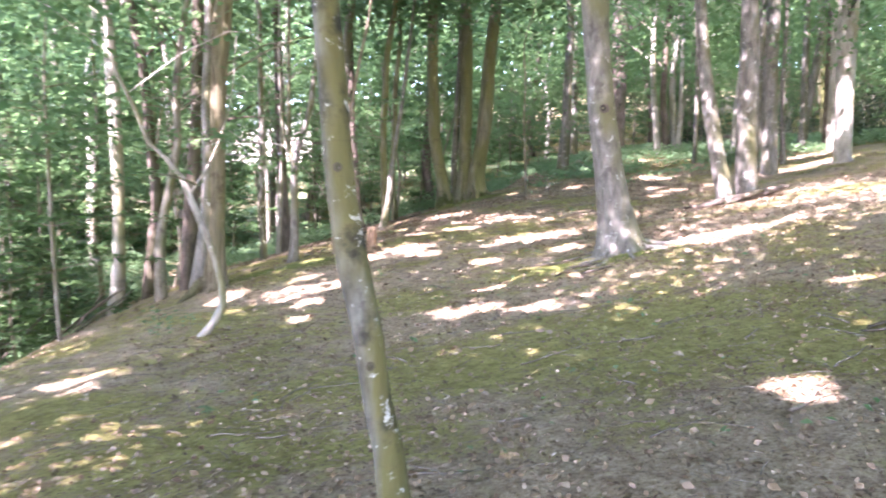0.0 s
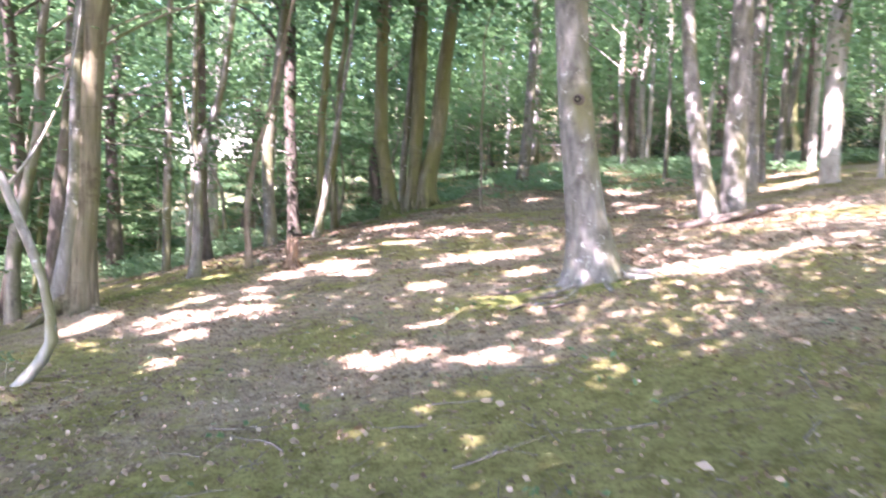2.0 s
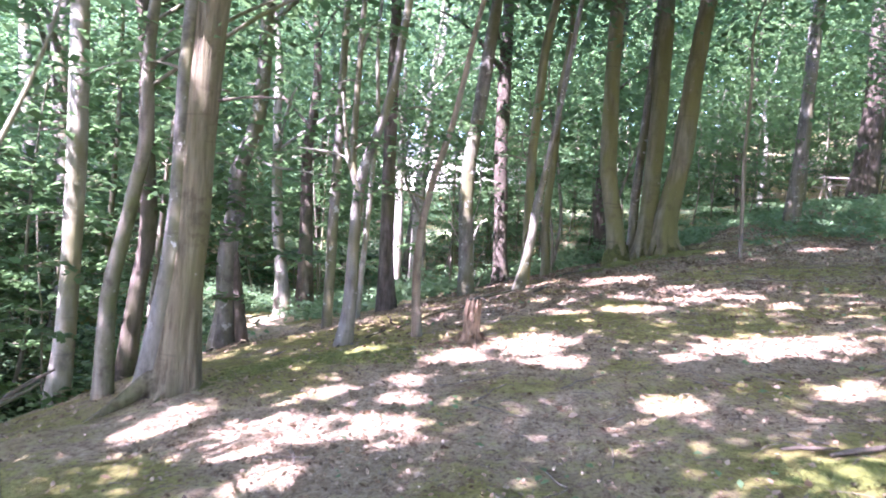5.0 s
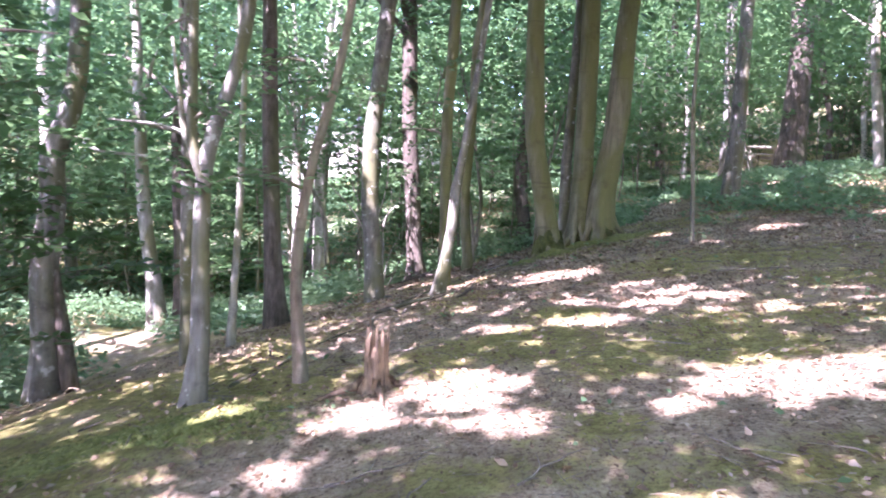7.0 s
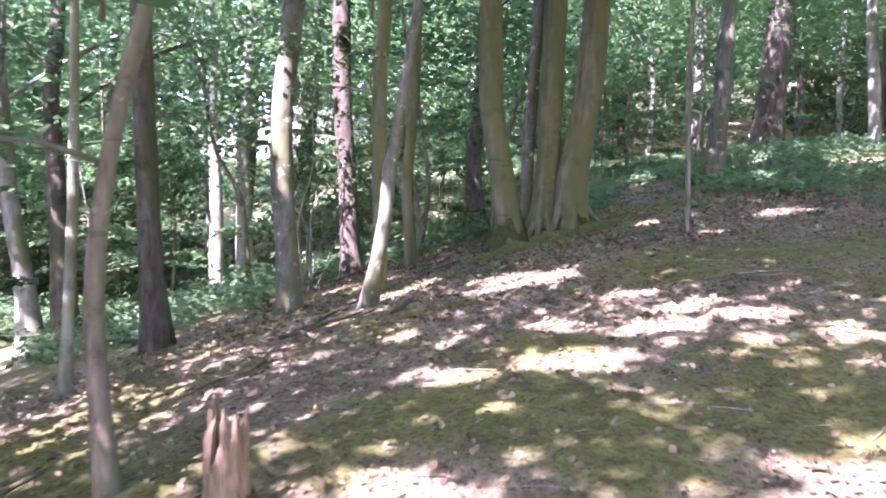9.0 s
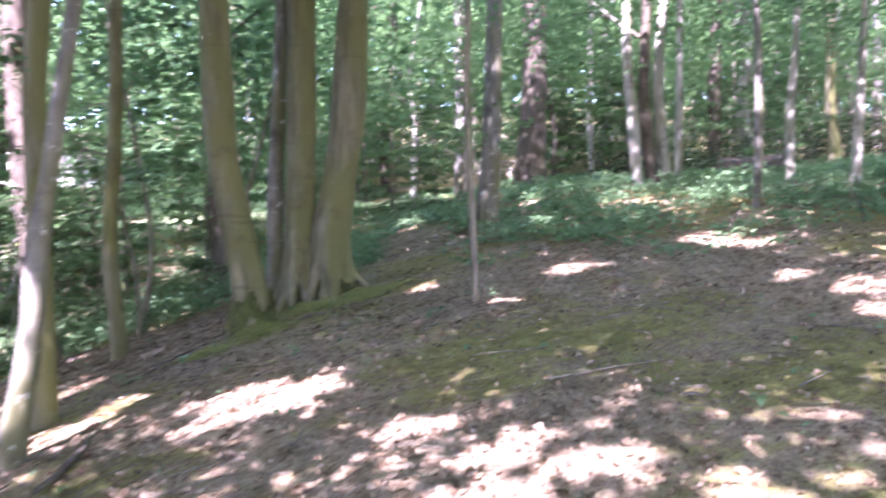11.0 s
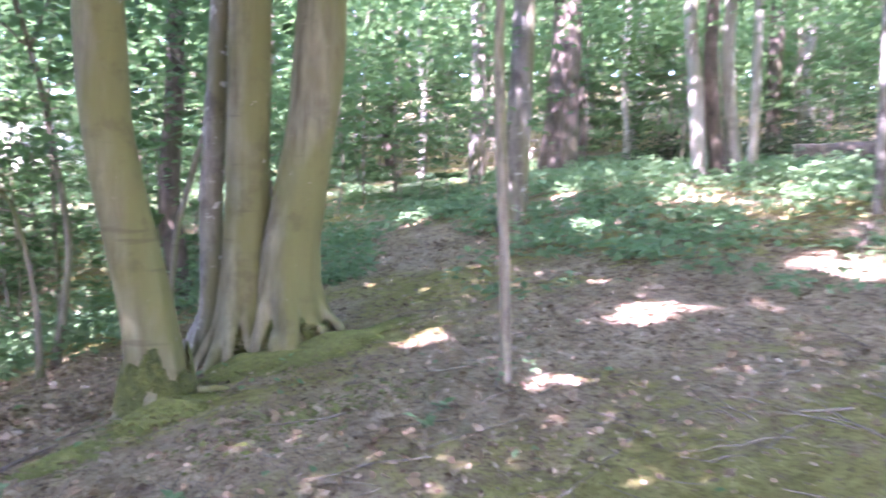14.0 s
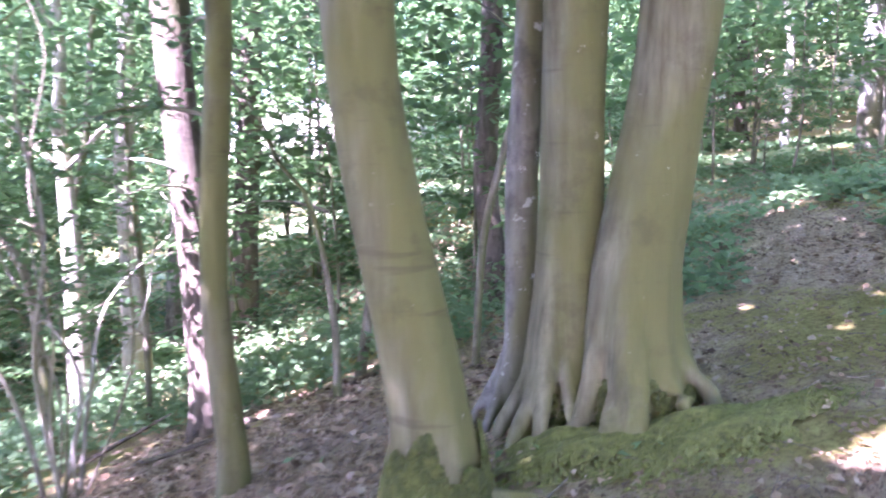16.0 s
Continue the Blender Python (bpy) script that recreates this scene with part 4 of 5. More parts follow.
# ---- low leafy boughs on the trees along the bank ----
BOUGH = np.random.default_rng(141)


def low_bough(at, height, az, reach):
    """A thin drooping branch with flat layers of leaves, growing from a trunk."""
    thing = GROWN[at]
    e = np.array([math.cos(az), math.sin(az), 0.0])
    path = smooth_path([(*(e * s * reach + (0, 0, height + reach * (0.4 * s - 0.45 * s * s))), 0.014 * (1.15 - s)) for s in (0.02, 0.3, 0.65, 1.0)], 0.12)
    v, q, _ = tube(path[:, :3], path[:, 3], 5, 0, 0.05, 1)
    part("bough", mesh_from("bough", v, q, BARK["thin"]), thing)
    n = int(75 * reach)
    s = BOUGH.uniform(0.3, 1.05, n)
    c = e * (s * reach)[:, None] + np.stack([0 * s, 0 * s, height + reach * (0.4 * s - 0.45 * s * s)], -1)
    side = np.array([-e[1], e[0], 0.0])
    c = c + side * (BOUGH.uniform(-1, 1, n) * 0.36 * (1.2 - 0.7 * s))[:, None] + BOUGH.normal(0, 0.035, (n, 3))
    v, q = leaf_quads(c, 0.088, BOUGH, 0.3)
    tagged(part("bough_leaves", mesh_from("bough_leaves", v, q, LEAF), thing, "bright green beech leaves"), kind="stuff")


for at, low_h, count in (((-2.53, 12.29), 1.9, 4), ((-1.83, 12.59), 1.5, 3), ((-3.36, 10.61), 2.3, 3), ((-4.9, 13.92), 2.0, 4), ((-3.56, 16.78), 1.9, 3), ((-2.38, 17.5), 2.0, 3),
                         ((-1.34, 16.4), 1.9, 3), ((-2.52, 21.91), 2.1, 3), ((-1.32, 19.93), 2.2, 2), ((-1.4, 21.9), 1.5, 3), ((-3.43, 13.99), 1.8, 3), ((-2.57, 7.74), 1.6, 2)):
    for k in range(count):
        low_bough(at, low_h + 0.4 * k + BOUGH.uniform(-0.1, 0.2), BOUGH.uniform(1.5, 5.6), BOUGH.uniform(0.6, 1.3))

# ---- low plants ----
LOW = np.random.default_rng(44)


def low_plants(name, p, height, leaf, per, label):
    """One uncountable cover of small leafy plants at the places p."""
    z = land(p[:, 0], p[:, 1])
    hh = height * LOW.uniform(0.4, 1.3, len(p)) * np.where(p[:, 1] > 26, 0.5, 1)
    hh = hh * (0.95 + 0.55 * np.sin(1.4 * p[:, 0] + 2.2 * np.sin(1.1 * p[:, 1])) * np.sin(1.6 * p[:, 1] + 1.3 * np.sin(0.9 * p[:, 0])))
    c = np.repeat(np.stack([p[:, 0], p[:, 1], z], -1), per, 0)
    c[:, :2] += LOW.normal(0, 0.13, (len(c), 2))
    c[:, 2] += np.repeat(hh, per) * LOW.uniform(0.25, 1.0, len(c))
    v, q = leaf_quads(c, leaf, LOW, 0.45)
    tagged(new(name, mesh_from(name, v, q, LEAF_LOW)), label, "undergrowth", kind="stuff")


p = scatter(1.2, 14, 18.6, 34, 9000, LOW)
rim = 20.5 - 0.12 * p[:, 0] - 0.5 * np.clip(p[:, 0] - 3, 0, 2) + 0.5 * np.sin(p[:, 0] * 1.7) + LOW.normal(0, 0.6, len(p))
lane = ((abs(p[:, 0] - (2.3 + 0.2 * (p[:, 1] - 22))) > 0.6) | (p[:, 1] > 25)) & ((abs(p[:, 1] - 31.5) > 1.2) | (p[:, 0] > 2.5))
tuft = np.sin(1.9 * p[:, 0] + 2 * np.sin(1.3 * p[:, 1])) * np.cos(1.7 * p[:, 1] + np.sin(2.1 * p[:, 0])) + LOW.normal(0, 0.35, len(p))
p = p[(p[:, 1] > rim) & lane & (tuft > 0.05) & ~((p[:, 0] < 2.3) & (p[:, 1] < 22.2))]
low_plants("undergrowth", p, 0.22, 0.115, 9, "low green brambles and seedlings over dry leaves")
p = scatter(-14, 2.4, 7, 36, 15000, LOW)
p = p[(abs(p[:, 1] - 31.5) > 1.2) | (LOW.uniform(0, 1, len(p)) < 0.45)]
p = p[p[:, 0] < edge_x(p[:, 1]) - 0.9 - 1.6 * ((p[:, 1] > 17) & (p[:, 1] < 22.5)) + LOW.normal(0, 0.5, len(p))]
trail = abs(p[:, 0] + 5.0 + 0.72 * (p[:, 1] - 16.0)) < 0.75
p = p[~(trail & (abs(p[:, 1] - 18) < 3)) & ~((p[:, 1] < 17.6) & (p[:, 0] > -5.0))]
p = p[~((p[:, 1] < 13.2) & (p[:, 0] > -6.2)) & ~((p[:, 0] > -3.6) & (abs(p[:, 1] - 20.8) < 1.5))]
low_plants("bank_plants", p, 0.42, 0.11, 9, "dense green plants covering the bank below the trees")
p = scatter(-2, 7, 3, 20, 240, LOW)
low_plants("seedlings", p, 0.07, 0.06, 3, "tiny green seedlings in moss and leaf litter")

# ---- pale strip laid across the far side, coloured to read as sunlit ground ----
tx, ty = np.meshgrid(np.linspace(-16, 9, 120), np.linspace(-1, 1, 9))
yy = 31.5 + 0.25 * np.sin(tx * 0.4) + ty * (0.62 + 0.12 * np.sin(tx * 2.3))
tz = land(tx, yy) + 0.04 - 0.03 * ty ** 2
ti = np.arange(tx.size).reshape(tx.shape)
tagged(new("track", mesh_from("track", np.stack([tx, yy, tz], -1).reshape(-1, 3), np.stack([ti[:-1, :-1], ti[:-1, 1:], ti[1:, 1:], ti[1:, :-1]], -1).reshape(-1, 4), SUNLIT_GRASS)),
       "pale grassy strip coloured as sunlit ground beyond the trees", "path", kind="structure")

# mound added as a stand-in for the bright sunlit patch beyond the trees
bx, by = np.meshgrid(np.linspace(-1, 1, 41), np.linspace(-1, 1, 25))
hump = 2.5 * np.clip(1 - bx ** 4, 0, 1) * np.exp(-1.6 * by ** 2) * (1 + 0.1 * np.sin(9 * bx + 4 * by)) - 0.3
wx, wy = -8.6 + 4.2 * bx, 40.3 + 2.2 * by
tagged(new("bank", mesh_from("bank", np.stack([wx, wy, land(wx, wy) + hump], -1).reshape(-1, 3),
                             np.array([(r * 41 + c, r * 41 + c + 1, r * 41 + c + 42, r * 41 + c + 41) for r in range(24) for c in range(40)]), PALE_SUNLIT)),
       "pale mound added to show as the bright patch beyond the trees", "bank", kind="structure")

# ---- fallen leaves ----
LIT = np.random.default_rng(55)


def litter(name, p, size, curl, label):
    p = p[LIT.uniform(0, 1, len(p)) > 0.25 + 0.6 * mossiness(p[:, 0], p[:, 1])]
    c = np.stack([p[:, 0], p[:, 1], land(p[:, 0], p[:, 1]) + rough(p[:, 0], p[:, 1]) + LIT.uniform(0.003, 0.02, len(p))], -1)
    v, q = leaf_quads(c, size * np.clip(LIT.lognormal(-0.12, 0.3, len(c)), 0.4, 1.6), LIT, curl)
    v[:, 2] = np.maximum(v[:, 2], np.repeat(c[:, 2], 4) - 0.008)
    tagged(new(name, mesh_from(name, v, q, LITTER)), label, "leaf litter", kind="stuff")


def drift(p):
    return 0.45 + 0.55 * np.sin(1.1 * p[:, 0] + 2 * np.sin(0.8 * p[:, 1])) * np.cos(0.9 * p[:, 1] + 1.5 * np.sin(0.7 * p[:, 0]))


p = scatter(-5, 10, 1.2, 26, 120000, LIT)
p = p[(LIT.uniform(0, 1, len(p)) < np.clip(drift(p) + 0.25, 0.12, 1)) & (p[:, 0] > edge_x(p[:, 1]) - 3)]
litter("leaf_litter", p, 0.036, 0.3, "dry brown fallen leaves strewn over the forest floor")
p = scatter(-2.5, 5, 2.0, 9.5, 12000, LIT)
litter("bark_litter", p, 0.034, 0.55, "curled brown leaves and bark flakes on the ground")
p = scatter(-4, 10, 12.5, 26, 75000, LIT)
p = p[(LIT.uniform(0, 1, len(p)) < np.clip(1.0 - drift(p), 0.15, 1)) & (p[:, 0] > edge_x(p[:, 1]) - 3) & (LIT.uniform(12, 17, len(p)) < p[:, 1])]
litter("oak_litter", p, 0.048, 0.45, "larger curled brown leaves lying in drifts")

p = scatter(-3, 6, 1.5, 21, 60000, LIT)
p = p[(LIT.uniform(0, 1, len(p)) < np.clip(0.75 - 0.5 * drift(p * 1.7), 0.1, 1)) & (p[:, 0] > edge_x(p[:, 1]) - 1)]
litter("broken_litter", p, 0.045, 0.6, "broken dark and pale leaf fragments in patches on the ground")

p = scatter(-3.4, 0.0, 19.0, 22.6, 4200, LIT)
litter("beech_litter", p, 0.062, 0.5, "large reddish-brown beech leaves lying on the bank")

# ---- far woods on the hillside ----
FAR = np.random.default_rng(66)
p = scatter(-26, 4, 33, 62, 26000, FAR)
v, q = leaf_quads(np.stack([p[:, 0], p[:, 1], land(p[:, 0], p[:, 1]) + FAR.uniform(0.03, 0.3, len(p))], -1), 0.34, FAR, 0.5)
tagged(new("meadow_grass", mesh_from("meadow_grass", v, q, LEAF_LOW)), "tall pale green grass on the sunlit slope beyond the trees", "grass", kind="stuff")
p = np.concatenate([scatter(-70, 80, 46, 75, 2600, FAR), scatter(-60, -24, -10, 50, 2600, FAR), scatter(28, 60, -10, 50, 1800, FAR)])
p = p[~((p[:, 0] > -24) & (p[:, 0] < -7) & (p[:, 1] < 62))]
cs = np.stack([p[:, 0], p[:, 1], land(p[:, 0], p[:, 1]) + FAR.uniform(0.3, 13, len(p))], -1)
v, q = leaf_quads(spray(cs, 16, 1.7, FAR, 0.5), 0.64, FAR)
p = scatter(-95, 95, 66, 92, 6500, FAR)
cs = np.stack([p[:, 0], p[:, 1], land(p[:, 0], p[:, 1]) + FAR.uniform(1, 19, len(p))], -1)
v2, q2 = leaf_quads(spray(cs, 12, 2.2, FAR, 0.7), 1.0, FAR)
v, q = np.concatenate([v, v2]), np.concatenate([q, q2 + len(v)])
tagged(new("far_woods", mesh_from("far_woods", v, q, LEAF)), "distant sunlit green woodland edge beyond the meadow", "woods", kind="stuff")

p = np.concatenate([scatter(-24, -3, 33, 41, 3600, FAR), scatter(-3, 30, 33.5, 46, 5800, FAR), scatter(-26, -13, 6, 32, 1300, FAR), scatter(-13.5, -8.5, 9, 30, 700, FAR)])
back = np.concatenate([scatter(-13, -6.6, 11, 30, 1100, FAR), scatter(-8, 1, 24.5, 31, 500, FAR), scatter(0, 16, 26.5, 33, 800, FAR)])
top = np.where(p[:, 1] > 33, 15.5, 11.5)
cs = np.stack([p[:, 0], p[:, 1], land(p[:, 0], p[:, 1]) + 0.2 + top * FAR.uniform(0, 1, len(p))], -1)
cs = spray(cs, 20, 0.8, FAR, 0.12)
v, q = leaf_quads(cs[shades(cs) & ~((np.hypot(cs[:, 0] + 10, cs[:, 1] - 22.5) < 2.8) & (cs[:, 2] < 3.2))
                       & ~((abs(cs[:, 0] + 8.0) < 1.2) & (cs[:, 1] > 29) & (abs(cs[:, 2] - 5.0) < 0.9)) & ~open_ride(cs)], 0.208, FAR, 0.4)
# loose leaf sprays overhead, added to shade the thicket and the plants below
high = np.concatenate([scatter(4, 27, 17, 32, 1000, FAR), scatter(-22, -4.5, 10, 18.5, 800, FAR)])
high = np.stack([high[:, 0], high[:, 1], land(high[:, 0], high[:, 1]) + FAR.uniform(8.5, 14.5, len(high))], -1)
low_back = np.concatenate([scatter(-15, -6, 22, 30.2, 420, FAR), scatter(-15, -9.5, 10, 22, 300, FAR)])
low_back = low_back[np.hypot(low_back[:, 0] + 10, low_back[:, 1] - 22.5) > 3]
low_back = np.stack([low_back[:, 0], low_back[:, 1], land(low_back[:, 0], low_back[:, 1]) + FAR.uniform(0.5, 3.2, len(low_back))], -1)
back = np.stack([back[:, 0], back[:, 1], land(back[:, 0], back[:, 1]) + FAR.uniform(2.4, 10.5, len(back))], -1)
back = spray(np.concatenate([back, low_back, high]), 20, 0.75, FAR, 0.1)
v2, q2 = leaf_quads(back[shades(back) & ~open_ride(back)], 0.182, FAR, 0.4)
v, q = np.concatenate([v, v2]), np.concatenate([q, q2 + len(v)])
tagged(new("thicket", mesh_from("thicket", v, q, LEAF)), "thicket of green leaves among the farther trees, with added shading leaves overhead", "thicket", kind="stuff")

# ---- rotten stump, log, moss and twigs ----
def broken_stump(x, y, rad, height):
    """A hollow shell of rotten wood, torn off at uneven heights, with splinters standing on its rim."""
    thing = tagged(new("tree_stump"), "jagged rotten orange-brown tree stump on the bank", "tree stump")
    thing.location = (x, y, land1(x, y))
    r = np.random.default_rng(7)
    n = 26
    th = np.linspace(0, 2 * math.pi, n, endpoint=False)
    torn = height * np.clip(0.86 + 0.14 * np.sin(th * 2 + 2.4) + 0.1 * np.sin(th * 7) + r.normal(0, 0.045, n), 0.55, 1.15)
    ridge = 1 + 0.09 * np.sin(5 * th + 1) + r.normal(0, 0.05, n)
    rings = []
    for f, w in ((-0.25, 1.75), (0.0, 1.5), (0.12, 1.18), (0.35, 1.02), (0.65, 0.97), (0.9, 0.93), (1.0, 0.86), (0.97, 0.66), (0.6, 0.55), (0.45, 0.05)):
        w = w * rad * (ridge + r.normal(0, 0.02, n))
        rings.append(np.stack([w * np.cos(th), w * np.sin(th) * 0.85, torn * f], -1))
    k = np.arange(n)
    q = np.concatenate([np.stack([i * n + k, i * n + (k + 1) % n, (i + 1) * n + (k + 1) % n, (i + 1) * n + k], -1) for i in range(9)])
    part("shell", mesh_from("shell", np.concatenate(rings), q, ROT, False), thing)
    for az, h, lean in ((0.4, 1.12, 0.02), (2.2, 1.2, -0.015), (3.9, 1.05, 0.03), (5.2, 1.15, -0.02)):
        e = np.array([math.cos(az), math.sin(az) * 0.85, 0]) * rad * 0.8
        v, q, _ = tube(np.array([e + (0, 0, height * 0.5), e + (lean * 0.5, 0, height * 0.9), e + (lean, 0, height * h)]), (rad * 0.3, rad * 0.22, rad * 0.03), 5, 0, 0.2, 3)
        part("splinter", mesh_from("splinter", v, q, ROT, False), thing)
    for az, reach in ((-2.6, 0.34), (-1.2, 0.26), (0.3, 0.3)):
        e = np.array([math.cos(az), math.sin(az), 0])
        v, q, _ = tube(np.array([e * rad + (0, 0, 0.1), e * rad * 1.7 + (0, 0, 0.03), e * (rad + reach) + (0, 0, land1(x + e[0] * 0.3, y + e[1] * 0.3) - land1(x, y))]), (0.035, 0.03, 0.008), 6, 0, 0.1, 2)
        part("root", mesh_from("root", v, q, ROT), thing)


broken_stump(-1.2, 12.3, 0.085, 0.4)


def log(x, y, length, rad, turn):
    thing = tagged(new("log"), "short dark fallen log with a pale sawn end", "log")
    thing.matrix_world = pose(x, y, land1(x, y) + rad * 0.95, 0, 0, turn)
    xs = np.linspace(-length / 2, length / 2, 9)
    v, q, _ = tube(np.stack([xs, 0.03 * np.sin(xs * 3), 0 * xs], -1), rad * (1 + 0.05 * np.sin(xs * 5)), 18, 0, 0.04, 5)
    part("bark", mesh_from("bark", v, q, BARK["dark"]), thing)
    for sx in (-1, 1):
        v, q, _ = tube(np.array([(sx * length / 2, 0, 0), (sx * (length / 2 + 0.012), 0, 0), (sx * (length / 2 + 0.014), 0, 0)]), (rad * 0.97, rad * 0.95, 0.01), 18, 0, 0.0, 5)
        part("sawn_end", mesh_from("sawn_end", v, q, CUT), thing, "pale sawn wood")


log(9.75, 24.3, 1.35, 0.24, -38)


def board(name, parent, ctr, size, turn=0.0, label=""):
    """A sawn board with eased edges."""
    bm = bmesh.new()
    bmesh.ops.create_cube(bm, size=1)
    bmesh.ops.transform(bm, matrix=Matrix.LocRotScale(ctr, Euler((0, turn, 0)), size), verts=bm.verts)
    bmesh.ops.bevel(bm, geom=bm.edges, offset=0.006, segments=1, affect="EDGES")
    me = bpy.data.meshes.new(name)
    bm.to_mesh(me)
    bm.free()
    me.materials.append(PLANK)
    part(name, me, parent, label)


def picnic_table(x, y, turn):
    thing = tagged(new("picnic_table"), "weathered pale wooden picnic table standing in the sun", "table")
    thing.matrix_world = pose(x, y, land1(x, y), 0, 0, turn)
    for k in range(5):
        board("plank", thing, (0, (k - 2) * 0.145, 0.73), (1.6, 0.135, 0.04))
    for side in (-1, 1):
        for k in range(2):
            board("seat_plank", thing, (0, side * (0.62 + 0.13 * k), 0.44), (1.6, 0.12, 0.04))
    for end in (-0.55, 0.55):
        board("cross_beam", thing, (end, 0, 0.4), (0.05, 1.5, 0.09))
        for side in (-1, 1):
            lp = np.array([(end, side * 0.52, -0.1), (end, side * 0.42, 0.15), (end, side * 0.2, 0.71)])
            v, q, _ = tube(lp, (0.05, 0.05, 0.05), 4, 0, 0, 1)
            part("leg", mesh_from("leg", v, q, PLANK, False), thing)


picnic_table(7.7, 34.95, 8)

MS = np.random.default_rng(77)


def lumps(ctr, out, R):
    """Small domes at ctr, facing out, of radius R: verts and quads."""
    n = len(ctr)
    th = np.linspace(0, 2 * math.pi, 5, endpoint=False)
    out = out / np.linalg.norm(out, axis=1)[:, None]
    a = np.cross(out, np.where(abs(out[:, 2:]) > 0.8, np.array([[1.0, 0, 0]]), np.array([[0, 0, 1.0]])))
    a /= np.linalg.norm(a, axis=1)[:, None]
    b = np.cross(out, a)
    ring = [ctr[:, None] + out[:, None] * (R * g)[:, None, None] + (R * f)[:, None, None] * (np.cos(th)[None, :, None] * a[:, None] + np.sin(th)[None, :, None] * b[:, None])
            for f, g in ((1.25, -0.35), (0.9, 0.32), (0.08, 0.62))]
    v = np.stack(ring, 1).reshape(-1, 3)
    k = np.arange(5)
    one = np.concatenate([np.stack([i * 5 + k, i * 5 + (k + 1) % 5, (i + 1) * 5 + (k + 1) % 5, (i + 1) * 5 + k], -1) for i in range(2)])
    return v, (one[None] + 15 * np.arange(n)[:, None, None]).reshape(-1, 4)


def moss_bed(x, y, a, b, turn, n, lump, lift=0.0):
    """A cushion of many small moss lumps lying on the ground, ragged at its rim."""
    u, w = 1.5 * MS.uniform(0, 1, n), MS.uniform(0, 6.28, n)
    u = u * (0.75 + 0.25 * np.sin(3 * w + x) + 0.12 * np.sin(7 * w))
    px, py = a * u * np.cos(w), b * u * np.sin(w)
    ca, sa = math.cos(radians(turn)), math.sin(radians(turn))
    px, py = x + px * ca - py * sa, y + px * sa + py * ca
    z = land(px, py) + rough(px, py) - 0.006 + lift * np.clip(1 - u, 0, 1)
    c = np.stack([px, py, z], -1)
    v, q = lumps(c, np.stack([MS.normal(0, 0.25, n), MS.normal(0, 0.25, n), np.ones(n)], -1), lump * MS.uniform(0.5, 1.4, n))
    tagged(new("moss_cushion", mesh_from("moss_cushion", v, q, MOSS)), "bright green cushion of moss at the foot of the trees", "moss", kind="stuff")


moss_bed(1.3, 19.45, 0.7, 0.24, 30, 6500, 0.009, 0.07)
moss_bed(0.7, 19.5, 0.6, 0.26, 15, 5000, 0.009, 0.07)
moss_bed(1.15, 19.6, 0.42, 0.2, 10, 4200, 0.01, 0.08)
moss_bed(0.55, 19.68, 0.36, 0.16, -10, 3200, 0.01, 0.07)
moss_bed(1.45, 9.3, 0.4, 0.25, 20, 1500, 0.012, 0.04)
moss_bed(0.12, 18.9, 0.36, 0.28, 0, 1400, 0.014, 0.09)
moss_bed(-0.35, 18.55, 0.3, 0.2, 20, 900, 0.014, 0.05)
moss_bed(2.3, 9.2, 0.5, 0.22, 0, 500, 0.02, 0.02)
moss_bed(-2.3, 11.7, 0.8, 0.35, 20, 900, 0.02, 0.02)
moss_bed(-2.9, 11.3, 0.6, 0.3, 60, 600, 0.02, 0.02)
moss_bed(0.9, 18.2, 0.7, 0.3, 10, 700, 0.018, 0.0)


def moss_boot(x, y, low_r, high_r, height, n):
    """Moss clinging to the foot of a trunk."""
    az = MS.uniform(0, 6.28, n)
    h = height * MS.uniform(-0.15, 1, n) ** 1
    keep = h < height * (0.66 + 0.22 * np.sin(3 * az + 0.6) + 0.12 * np.sin(7 * az))
    az, h = az[keep], h[keep]
    rad = low_r + (high_r - low_r) * np.clip(h, 0, None) / height
    out = np.stack([np.cos(az), np.sin(az), np.full(len(az), 0.3)], -1)
    c = np.stack([rad * np.cos(az), rad * np.sin(az), h], -1)
    v, q = lumps(c, out, MS.uniform(0.008, 0.02, len(az)))
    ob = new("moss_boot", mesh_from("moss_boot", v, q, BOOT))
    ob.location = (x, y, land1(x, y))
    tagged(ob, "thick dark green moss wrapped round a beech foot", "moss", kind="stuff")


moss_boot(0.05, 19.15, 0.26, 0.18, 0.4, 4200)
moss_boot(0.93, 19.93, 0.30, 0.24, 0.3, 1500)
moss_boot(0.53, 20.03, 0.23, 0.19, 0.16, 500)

TW = np.random.default_rng(88)


def twig(x, y, length, turn, rad):
    thing = tagged(new("fallen_twig"), "dead grey-brown twig lying on the forest floor", "twig", "fallen twigs")
    thing.location = (x, y, 0)
    xs = np.linspace(-0.5, 0.5, 6) * length
    bend = TW.normal(0, 0.03, 6).cumsum() * length
    ca, sa = math.cos(turn), math.sin(turn)
    px, py = xs * ca - bend * sa, xs * sa + bend * ca
    z = land(px + x, py + y) + rough(px + x, py + y) + rad * 0.7 + abs(TW.normal(0, 0.006, 6))
    v, q, _ = tube(np.stack([px, py, z], -1), rad * np.linspace(1.1, 0.4, 6), 5, 0, 0.08, 1)
    stick = part("stick", mesh_from("stick", v, q, TWIG), thing)
    if length > 0.4:
        b = np.array([px[2], py[2], z[2]])
        e = np.array([math.cos(turn + 0.8), math.sin(turn + 0.8), 0.12]) * length * 0.3
        v, q, _ = tube(np.array([b, b + e * 0.5, b + e]), (rad * 0.6, rad * 0.45, rad * 0.2), 5, 0, 0, 2)
        part("side_shoot", mesh_from("side_shoot", v, q, TWIG), thing)


